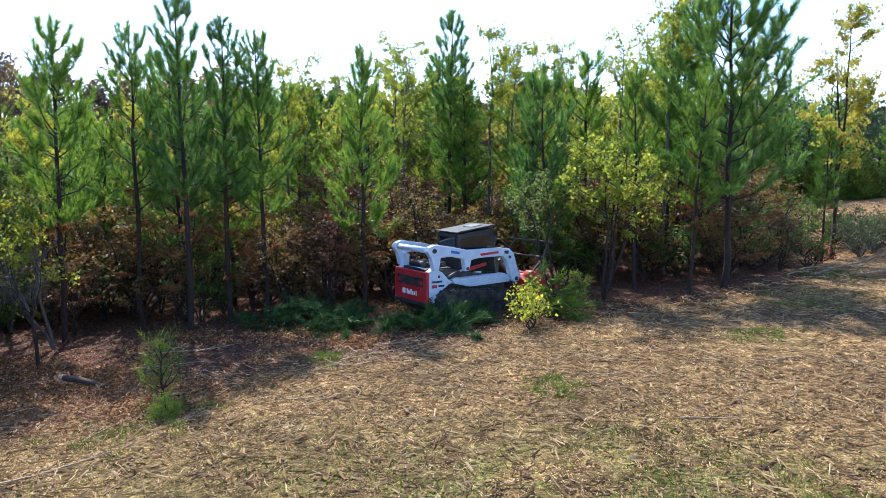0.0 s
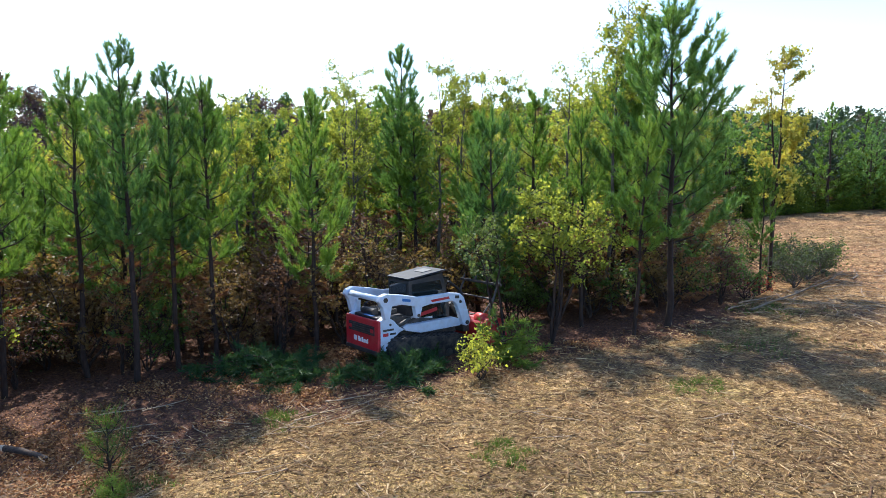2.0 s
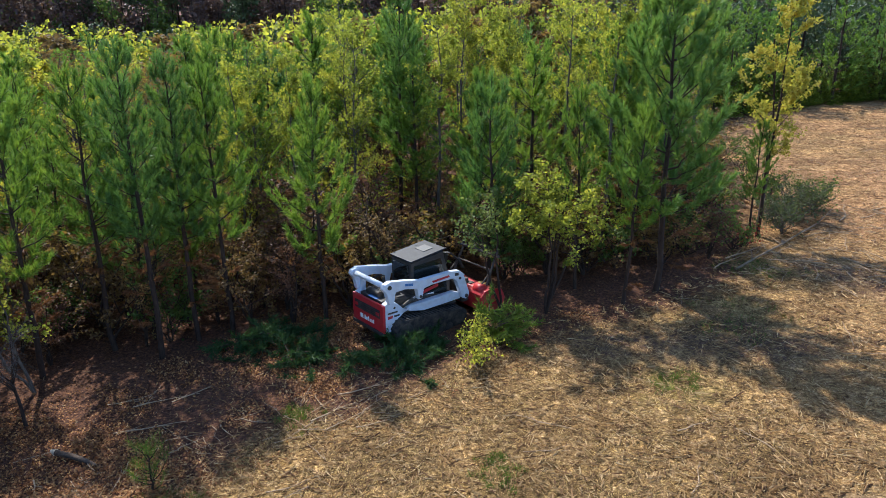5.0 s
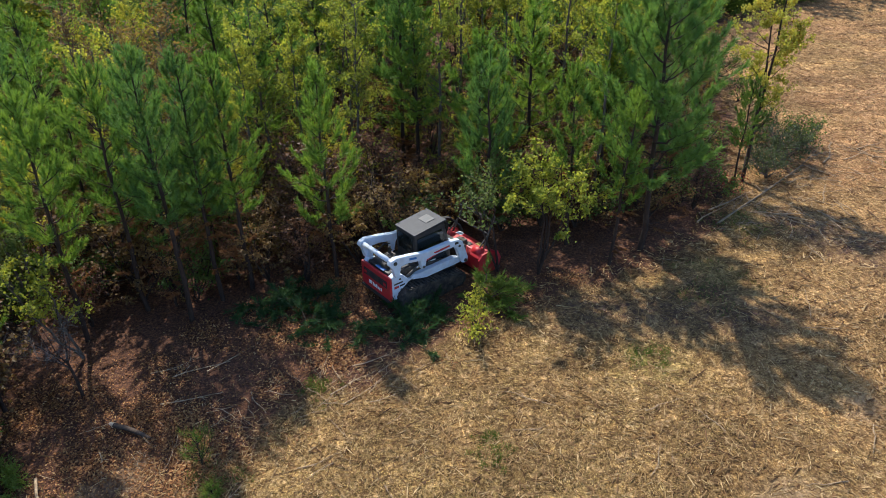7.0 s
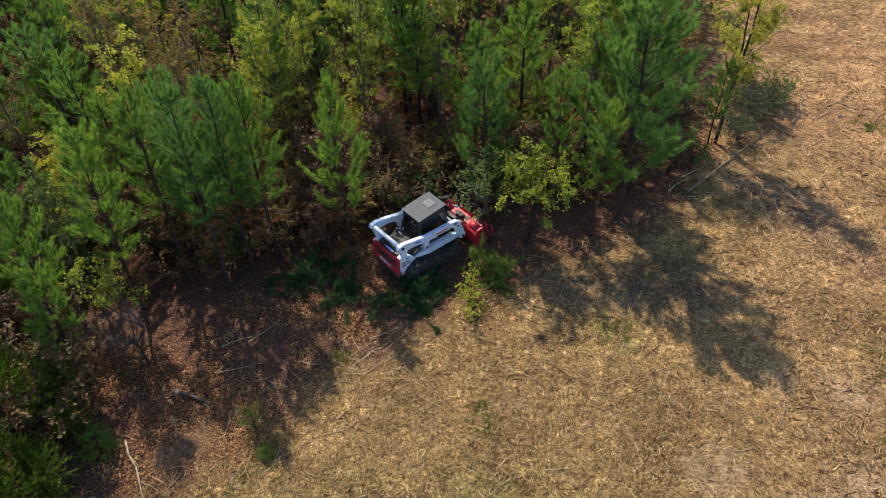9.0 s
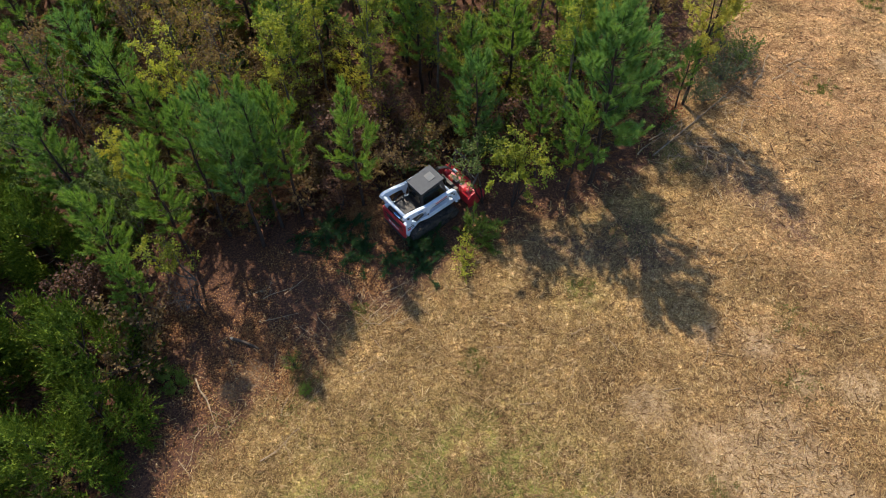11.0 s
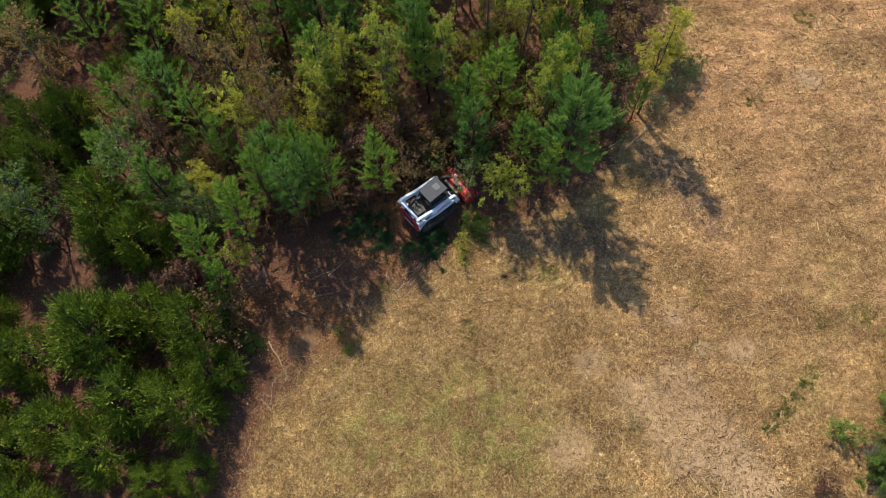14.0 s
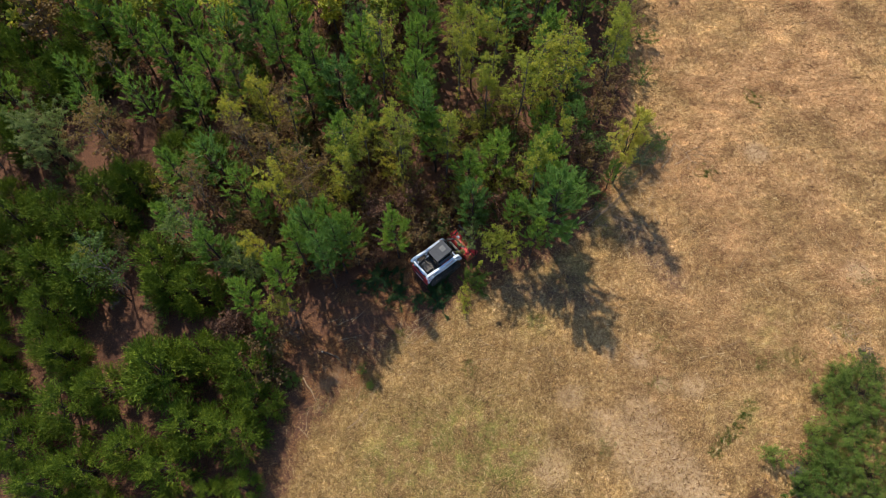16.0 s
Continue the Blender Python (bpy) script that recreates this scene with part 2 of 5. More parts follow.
    sand = nt.nodes.new("ShaderNodeAttribute")
    sand.attribute_name = "sandy"
    smul = nt.nodes.new("ShaderNodeMath")
    smul.operation = "MULTIPLY"
    nt.links.new(sand.outputs["Fac"], smul.inputs[0])
    nt.links.new(ramp(nt, grit, [(0.38, (0.15, 0.15, 0.15)), (0.55, (1, 1, 1))]), smul.inputs[1])
    field = mix(nt, smul.outputs[0], field, ramp(nt, fine, [(0.4, (0.4, 0.25, 0.14)), (0.6, (0.66, 0.46, 0.27))]))
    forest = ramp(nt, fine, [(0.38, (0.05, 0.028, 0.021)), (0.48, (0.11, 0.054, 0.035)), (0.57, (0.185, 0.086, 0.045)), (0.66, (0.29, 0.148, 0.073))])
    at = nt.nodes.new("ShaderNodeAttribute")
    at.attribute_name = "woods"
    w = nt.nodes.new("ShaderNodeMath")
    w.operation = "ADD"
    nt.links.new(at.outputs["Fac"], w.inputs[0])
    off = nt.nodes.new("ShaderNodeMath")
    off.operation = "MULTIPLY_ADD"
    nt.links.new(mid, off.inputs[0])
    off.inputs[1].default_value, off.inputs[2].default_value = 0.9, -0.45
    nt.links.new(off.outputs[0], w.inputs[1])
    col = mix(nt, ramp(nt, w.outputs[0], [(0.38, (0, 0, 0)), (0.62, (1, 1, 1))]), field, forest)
    col = mix(nt, smul.outputs[0], col, ramp(nt, fine, [(0.4, (0.4, 0.25, 0.125)), (0.6, (0.6, 0.42, 0.23))]))
    nt.links.new(col, p.inputs["Base Color"])
    p.inputs["Roughness"].default_value = 0.95
    p.inputs["Specular IOR Level"].default_value = 0.15
    h = nt.nodes.new("ShaderNodeMath")
    h.operation = "ADD"
    nt.links.new(straw, h.inputs[0])
    nt.links.new(fine, h.inputs[1])
    bump(nt, p, h.outputs[0], 1.0, 0.06)
    return m


SOIL = ground_mat()


def paint(name, colour, rough=0.35, dirt=0.35, metal=0.0, dust=(0.3, 0.22, 0.15), worn=0.3):
    """Machine paint with a film of dust and scuffs."""
    m, nt, p = mat(name)
    f = noise_of(nt, 5.0, 7.0, 0.65)
    s = noise_of(nt, 40.0, 5.0, 0.6)
    film = ramp(nt, f, [(0.42, (0, 0, 0)), (0.75, (dirt, dirt, dirt))])
    nt.links.new(mix(nt, film, colour, dust), p.inputs["Base Color"])
    nt.links.new(ramp(nt, s, [(0.3, (rough, rough, rough)), (0.8, (rough + worn, rough + worn, rough + worn))]), p.inputs["Roughness"])
    p.inputs["Metallic"].default_value = metal
    bump(nt, p, s, 0.08, 0.004)
    return m


WHITE = paint("white_paint", (0.6, 0.67, 0.77), 0.35, 0.3)
RED = paint("red_paint", (0.46, 0.013, 0.022), 0.35, 0.2)
BLACK = paint("black_plastic", (0.018, 0.018, 0.02), 0.45, 0.2)
STEEL = paint("dark_steel", (0.05, 0.048, 0.046), 0.5, 0.45, 0.4)
RUBBER = paint("track_rubber", (0.016, 0.016, 0.016), 0.8, 0.4)
ROOF = paint("roof_panel", (0.035, 0.039, 0.048), 0.5, 0.25, dust=(0.1, 0.1, 0.11), worn=0.15)
ROOF.node_tree.nodes["Principled BSDF"].inputs["Specular IOR Level"].default_value = 0.22
HATCH = paint("hatch_panel", (0.08, 0.085, 0.09), 0.6, 0.2, worn=0.1)
BRIGHT = paint("light_decal", (0.8, 0.82, 0.82), 0.4, 0.1)
BLUE = paint("blue_decal", (0.03, 0.16, 0.45), 0.4, 0.1)
YELLOW = paint("yellow_decal", (0.75, 0.5, 0.12), 0.5, 0.2)
CHROME = paint("bright_metal", (0.6, 0.6, 0.62), 0.25, 0.3, 0.9)
GLASS, _, _p = mat("tinted_glass")
_p.inputs["Base Color"].default_value = (0.02, 0.026, 0.026, 1)
_p.inputs["Roughness"].default_value = 0.06
_p.inputs["Transmission Weight"].default_value = 0.35


# ---- mesh helpers ----
def part(name, bm, material, parent=None, label="", smooth=False):
    """Links a bmesh as one mesh object, under parent if there is one."""
    me = bpy.data.meshes.new(name)
    bm.to_mesh(me)
    bm.free()
    me.materials.append(material)
    if smooth:
        me.polygons.foreach_set("use_smooth", [True] * len(me.polygons))
    ob = new(name, me)
    if parent:
        ob.parent = parent
    return tagged(ob, label)


def block(x0, x1, y0, y1, z0, z1, bev=0.02, bm=None):
    """A bevelled box."""
    b = bmesh.new()
    bmesh.ops.create_cube(b, size=1, matrix=Matrix.Translation(((x0 + x1) / 2, (y0 + y1) / 2, (z0 + z1) / 2)) @ Matrix.Diagonal((x1 - x0, y1 - y0, z1 - z0, 1)))
    if bev:
        bmesh.ops.bevel(b, geom=b.edges[:], offset=bev, segments=2, profile=0.6, affect="EDGES")
    return joined(bm, b)


def joined(bm, b):
    if bm is None:
        return b
    me = bpy.data.meshes.new("tmp")
    b.to_mesh(me)
    b.free()
    bm.from_mesh(me)
    bpy.data.meshes.remove(me)
    return bm


def slab(profile, y0, y1, bev=0.015, bm=None):
    """A profile in x and z, drawn out from y0 to y1, with eased edges."""
    b = bmesh.new()
    vs = [b.verts.new((x, y0, z)) for x, z in profile]
    f = b.faces.new(vs)
    up = bmesh.ops.extrude_face_region(b, geom=[f])
    bmesh.ops.translate(b, vec=(0, y1 - y0, 0), verts=[v for v in up["geom"] if isinstance(v, bmesh.types.BMVert)])
    bmesh.ops.recalc_face_normals(b, faces=b.faces[:])
    if bev:
        sharp = [e for e in b.edges if e.is_manifold and e.calc_face_angle(0) > 0.5]
        bmesh.ops.bevel(b, geom=sharp, offset=bev, segments=2, profile=0.6, affect="EDGES")
    return joined(bm, b)


def rod(a, c, r, bm=None, sides=12, r2=None):
    """A round bar from a to c."""
    a, c = Vector(a), Vector(c)
    d = c - a
    b = bmesh.new()
    m = Matrix.Translation((a + c) / 2) @ d.to_track_quat("Z", "Y").to_matrix().to_4x4()
    bmesh.ops.create_cone(b, cap_ends=True, segments=sides, radius1=r, radius2=r if r2 is None else r2, depth=d.length, matrix=m)
    return joined(bm, b)


def pipe(points, r, bm=None, sides=8):
    """A bent hose through points."""
    s = Soup()
    s.tube(np.array(points, float), np.full(len(points), r), sides)
    b = bmesh.new()
    s.into(b)
    return joined(bm, b)


def thing(name, m, label, category, group="", kind=""):
    ob = new(name)
    ob.empty_display_size = 0.3
    ob.matrix_basis = m
    return tagged(ob, label, category, group, kind)


class Soup:
    """Gathers tubes, needles and leaves as plain arrays."""

    def __init__(self):
        self.v, self.f, self.n, self.dead = [], [], 0, []

    def add(self, v, f):
        self.v.append(v)
        self.f += (np.asarray(f) + self.n).tolist()
        self.n += len(v)

    def tube(self, pts, radii, sides=5):
        k = len(pts)
        tan = np.gradient(pts, axis=0)
        tan /= np.linalg.norm(tan, axis=1)[:, None] + 1e-9
        ref = np.where(np.abs(tan[:, 2:3]) < 0.9, [[0, 0, 1.0]], [[1.0, 0, 0]])
        u = np.cross(tan, ref)
        u /= np.linalg.norm(u, axis=1)[:, None]
        w = np.cross(tan, u)
        a = np.linspace(0, 2 * np.pi, sides, endpoint=False)
        v = pts[:, None] + radii[:, None, None] * (u[:, None] * np.cos(a)[None, :, None] + w[:, None] * np.sin(a)[None, :, None])
        i, j = np.meshgrid(np.arange(k - 1), np.arange(sides), indexing="ij")
        q = np.stack([i * sides + j, i * sides + (j + 1) % sides, (i + 1) * sides + (j + 1) % sides, (i + 1) * sides + j], -1).reshape(-1, 4)
        self.add(v.reshape(-1, 3), q)

    def blades(self, p, d, length, width, rng):
        """Needles: one sliver each."""
        r = rng.normal(size=p.shape)
        s = np.cross(d, r)
        s /= np.linalg.norm(s, axis=1)[:, None] + 1e-9
        s *= width[:, None] / 2
        v = np.stack([p - s, p + s, p + d * length[:, None]], 1).reshape(-1, 3)
        self.add(v, np.arange(len(v)).reshape(-1, 3))

    def leaves(self, p, d, length, width, rng):
        """Leaves: a folded kite each."""
        r = rng.normal(size=p.shape) + [0, 0, 1.2]
        s = np.cross(d, r)
        s /= np.linalg.norm(s, axis=1)[:, None] + 1e-9
        nrm = np.cross(s, d)
        s *= width[:, None] / 2
        mid = p + d * (length * 0.45)[:, None]
        fold = nrm * (width * 0.2)[:, None]
        v = np.stack([p, mid + s + fold, p + d * length[:, None], mid - s + fold], 1).reshape(-1, 3)
        i = np.arange(len(p))[:, None] * 4
        self.add(v, np.concatenate([i + [0, 1, 2], i + [0, 2, 3]], 0))

    def mesh(self, name, material, smooth=False):
        me = bpy.data.meshes.new(name)
        me.from_pydata(np.concatenate(self.v).tolist(), [], self.f)
        me.materials.append(material)
        if smooth:
            me.polygons.foreach_set("use_smooth", [True] * len(me.polygons))
        return me

    def into(self, b):
        vs = [b.verts.new(p) for p in np.concatenate(self.v).tolist()]
        for f in self.f:
            b.faces.new([vs[i] for i in f])


def unit(a):
    return a / (np.linalg.norm(a, axis=-1, keepdims=True) + 1e-9)


def put(name, soup, material, parent, smooth=False):
    ob = new(name, soup.mesh(name, material, smooth))
    ob.parent = parent
    return ob


# ---- ground ----
def ground_z(x, y):
    return 40 * np.tanh(x / 40) * 0.0643 - 60 * np.tanh(y / 60) * 0.037


EDGE = [(-30, -40), (-13.5, -10), (-11.5, 4), (-10.3, 9), (-9.0, 12.5), (-6.5, 15.2), (-2.0, 17.3), (3.0, 18.6), (7.5, 19.6), (11.4, 21.6),
        (13.2, 25.5), (16.5, 31.0), (19.0, 42.0), (26.0, 51.0), (34.0, 54.5), (60.0, 60.0), (140.0, 66.0), (400.0, 70.0)]


LITTER_EDGE = [(-30, -40), (-12.5, -10), (-10.5, 4), (-9.3, 8), (-7.0, 10.6), (-4.6, 12.6), (-2.6, 14.3), (0.2, 15.8), (3.0, 17.4), (7.5, 18.8), (11.4, 21.0),
               (13.2, 25.0), (16.0, 31.0), (18.6, 42.0), (26.0, 51.0), (34.0, 54.5), (60.0, 60.0), (140.0, 66.0), (400.0, 70.0)]


def woods_depth(x, y, line=EDGE):
    """Metres inside the wood (minus: out in the clearing), from the wood's edge line."""
    x, y = np.asarray(x, float), np.asarray(y, float)
    best = np.full(x.shape, 1e9)
    sign = np.zeros(x.shape)
    for (ax, ay), (bx, by) in zip(line, line[1:]):
        dx, dy = bx - ax, by - ay
        k = np.clip(((x - ax) * dx + (y - ay) * dy) / (dx * dx + dy * dy), 0, 1)
        d = np.hypot(x - ax - k * dx, y - ay - k * dy)
        side = dx * (y - ay) - dy * (x - ax)
        near = d < best
        best = np.where(near, d, best)
        sign = np.where(near, np.sign(side), sign)
    return best * sign


def steps(lo, hi, step, far):
    a = list(np.arange(lo, hi, step))
    for s, out in ((-1, []), (1, [])):
        p, g = (lo, step) if s < 0 else (a[-1], step)
        while abs(p) < far:
            g *= 1.18
            p += s * g
            out.append(p)
        a = out[::-1] + a if s < 0 else a + out
    return np.array(a)


def build_ground():
    xs, ys = steps(-16, 28, 0.28, 2500), steps(2, 46, 0.28, 2500)
    gx, gy = np.meshgrid(xs, ys)
    gz = ground_z(gx, gy)
    rough = np.array([[noise.fractal((x * 0.5, y * 0.5, 3.0), 1.0, 2.0, 4) if -30 < x < 45 and -10 < y < 70 else 0.0 for x in xs] for y in ys])
    fine = np.random.default_rng(5).normal(size=gx.shape) * 0.012
    gz = gz + rough * 0.05 + fine * (np.abs(gx) < 40)
    v = np.stack([gx, gy, gz], -1).reshape(-1, 3)
    nx = len(xs)
    i, j = np.meshgrid(np.arange(len(ys) - 1), np.arange(nx - 1), indexing="ij")
    f = np.stack([i * nx + j, i * nx + j + 1, (i + 1) * nx + j + 1, (i + 1) * nx + j], -1).reshape(-1, 4)
    me = bpy.data.meshes.new("ground")
    me.from_pydata(v.tolist(), [], f.tolist())
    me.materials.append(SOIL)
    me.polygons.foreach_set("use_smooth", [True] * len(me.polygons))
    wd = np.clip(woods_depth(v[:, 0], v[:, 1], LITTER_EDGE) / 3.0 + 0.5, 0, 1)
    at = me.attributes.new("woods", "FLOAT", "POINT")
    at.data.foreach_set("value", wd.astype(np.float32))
    zones = ((-3.0, 6.5, 3.2, 0.75), (1.5, 8.0, 2.4, 0.65), (4.0, 5.5, 2.8, 0.65), (21.5, 12.0, 2.2, 0.6), (18.5, 7.0, 1.6, 0.8), (6.6, 14.7, 1.0, 0.6), (9.5, 18.0, 1.6, 0.5), (-2.5, 14.8, 0.7, 0.7), (12.5, 21.5, 1.4, 0.6))
    gr = sum(w * np.exp(-((v[:, 0] - a) ** 2 + (v[:, 1] - b) ** 2) / (c * c)) for a, b, c, w in zones)
    me.attributes.new("grassy", "FLOAT", "POINT").data.foreach_set("value", np.clip(gr, 0, 0.85).astype(np.float32))
    ea = np.clip((v[:, 0] - 7) / 14, 0.04, 0.6) * np.clip((v[:, 1] + 2) / 14, 0.2, 1)
    spots = ((24.5, 26.2, 0.6), (24.9, 26.0, 0.4), (12.4, 8.3, 0.7), (12.8, 7.2, 0.7), (13.2, 6.2, 0.75), (13.7, 5.1, 0.8), (14.2, 3.9, 0.9), (14.8, 2.4, 1.0), (9.8, 8.0, 0.5), (6.4, 5.2, 0.8), (10.6, 7.2, 0.9), (11.4, 5.8, 0.9), (12.2, 4.4, 1.0), (8.2, 9.4, 0.6), (16.0, 9.4, 0.6),
             (28.6, 16.05, 0.6), (29.1, 15.8, 0.4), (14.1, 9.7, 0.4), (13.0, 11.5, 0.5), (11.2, 12.2, 0.35), (-6.8, 12.4, 0.45), (-7.7, 11.8, 0.3))
    sa = sum(np.exp(-((v[:, 0] - a) ** 2 + (v[:, 1] - b) ** 2) / (c * c)) for a, b, c in spots)
    me.attributes.new("sandy", "FLOAT", "POINT").data.foreach_set("value", np.clip(sa, 0, 0.5).astype(np.float32))
    # mulch stains and painted tree shade, strung down-sun of the poplar and pines
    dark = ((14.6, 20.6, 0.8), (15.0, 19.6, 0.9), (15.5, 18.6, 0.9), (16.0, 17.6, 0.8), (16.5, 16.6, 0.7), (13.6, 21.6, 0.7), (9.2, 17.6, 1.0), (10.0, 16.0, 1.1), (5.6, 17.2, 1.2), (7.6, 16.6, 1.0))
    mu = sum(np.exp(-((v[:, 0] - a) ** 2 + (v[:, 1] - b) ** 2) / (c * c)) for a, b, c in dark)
    me.attributes.new("mulch_shade", "FLOAT", "POINT").data.foreach_set("value", np.clip(mu, 0, 0.8).astype(np.float32))
    me.attributes.new("earthy", "FLOAT", "POINT").data.foreach_set("value", ea.astype(np.float32))
    tagged(new("ground", me), "tan chip-strewn clearing running into brown woodland floor", "ground", kind="structure")


build_ground()


# ---- trees ----
def curve(start, az, el, length, lift, n=4):
    """A branch: points from start outward at azimuth az, rising at el, curling up by lift."""
    s = np.linspace(0, 1, n)[:, None]
    out = np.array([math.cos(az), math.sin(az), 0.0])
    return start + out * (length * s * math.cos(el)) + np.array([0, 0, 1.0]) * (length * s * math.sin(el) + lift * length * s ** 2)


def plume(leaf, axis, needles, width, rng, spread=0.85, long=0.21):
    """A foxtail of long needles set all round a shoot, swept forward along it."""
    k = len(axis)
    t = np.sort(rng.uniform(0, 1, needles))
    g = np.linspace(0, 1, k)
    p = np.column_stack([np.interp(t, g, axis[:, c]) for c in range(3)])
    tan = unit(np.column_stack([np.interp(t, g, np.gradient(axis[:, c])) for c in range(3)]))
    side = unit(np.cross(tan, rng.normal(size=(needles, 3))))
    d = unit(tan * (0.5 + 0.9 * t)[:, None] + side * spread * rng.uniform(0.6, 1.3, needles)[:, None] + [0, 0, 0.06])
    leaf.blades(p, d, rng.uniform(0.75, 1.2, needles) * long, rng.uniform(0.7, 1.3, needles) * width, rng)


def pine(seed, height, radius, base, needles=26, width=0.02, gap=0.5, needle=NEEDLE, sparse=1.0, full=1.0):
    """A young loblolly pine: bare lower stem with dead stubs, whorls of upswept boughs that end in long-needled plumes."""
    rng = np.random.default_rng(seed)
    wood, leaf = Soup(), Soup()
    z = np.linspace(0, height, 12)
    lean = np.cumsum(rng.normal(0, 0.035, (12, 2)), 0)
    lean -= lean[0]
    stem = np.column_stack([lean, z])
    r0 = 0.0075 * height + 0.012
    wood.tube(stem, r0 * (1 - z / height) ** 0.8 + 0.008, 7)
    at = lambda h: np.array([np.interp(h, z, stem[:, 0]), np.interp(h, z, stem[:, 1]), h])
    twigs = []
    h = base * height
    az = rng.uniform(0, 6.283)
    grid = np.linspace(0, 1, 6)
    while h < height * 0.95:
        u = (h - base * height) / (height * (1 - base))
        reach = radius * min(1.0, 0.7 + 1.6 * u) * (1 - u) ** 0.74 + 0.12
        boughs = int(rng.integers(3, 6)) if u < 0.75 else int(rng.integers(3, 5))
        for b in range(boughs):
            az += 6.283 / boughs * rng.uniform(0.7, 1.3)
            if rng.random() > sparse:
                continue
            el = radians(rng.uniform(2, 24) + 34 * u)
            ln = reach * rng.uniform(0.65, 1.2)
            pts = curve(at(h + rng.uniform(-0.1, 0.1)), az, el, ln, 0.38 + 0.25 * u, 6)
            pts[1:] += rng.normal(0, 0.02 * ln, (5, 3))
            wood.tube(pts, np.linspace(0.012 + 0.008 * ln, 0.005, 6), 4)
            tip = unit(pts[-1] - pts[-3] + [0, 0, 0.3])
            start = 0.45 if ln > 0.8 else 0.2
            w = np.linspace(start, 1, 4)
            axis = np.column_stack([np.interp(w, grid, pts[:, c]) for c in range(3)])
            axis = np.vstack([axis, axis[-1] + tip * 0.2])
            plume(leaf, axis, int(needles * (1.4 + 1.6 * ln)), width, rng)
            for k in range(int((0.8 + ln * 1.7) * full)):
                w = rng.uniform(0.28, 0.9)
                p = np.array([np.interp(w, grid, pts[:, c]) for c in range(3)])
                tan = unit(pts[min(5, int(w * 5) + 1)] - pts[int(w * 5)])
                flat = unit(np.cross(tan, [0, 0, 1.0])) * (1 if k % 2 else -1)
                d = unit(tan * 0.65 + flat * rng.uniform(0.35, 0.85) + [0, 0, rng.uniform(0.35, 1.0)])
                l = rng.uniform(0.36, 0.66) * min(1.1, 0.5 + ln * 0.45)
                twigs.append((p, d, l))
                axis = np.stack([p + d * l * 0.15, p + d * l * 0.6, p + d * l + [0, 0, 0.12 * l]])
                plume(leaf, axis, int(needles * (1.3 + 1.6 * l)), width, rng)
        h += gap * rng.uniform(0.75, 1.25) * (1.0 + 0.25 * u)
    tw = np.array([np.concatenate([a, b, [c]]) for a, b, c in twigs])
    wood.blades(tw[:, :3], tw[:, 3:6], tw[:, 6], np.full(len(tw), 0.016), rng)
    lead = np.stack([at(height * 0.93), at(height * 0.97), at(height) + [0, 0, 0.05]])
    plume(leaf, lead, int(needles * 2.2), width, rng, 0.7)
    for k in range(int(11 * base * height / 3)):
        pts = curve(at(rng.uniform(0.1, base + 0.08) * height), rng.uniform(0, 6.283), radians(rng.uniform(-12, 30)), rng.uniform(0.3, 1.0) * radius * 0.75, 0.1, 3)
        wood.tube(pts, np.array([0.011, 0.007, 0.003]), 3)
        m = 110
        q = pts[0] + (pts[2] - pts[0]) * rng.uniform(0.3, 1, m)[:, None]
        wood.dead.append((q, unit(unit(pts[2] - pts[0]) + rng.normal(0, 0.6, (m, 3)) + [0, 0, -0.5]), rng.uniform(0.1, 0.2, m)))
    return wood, leaf, BARK, needle


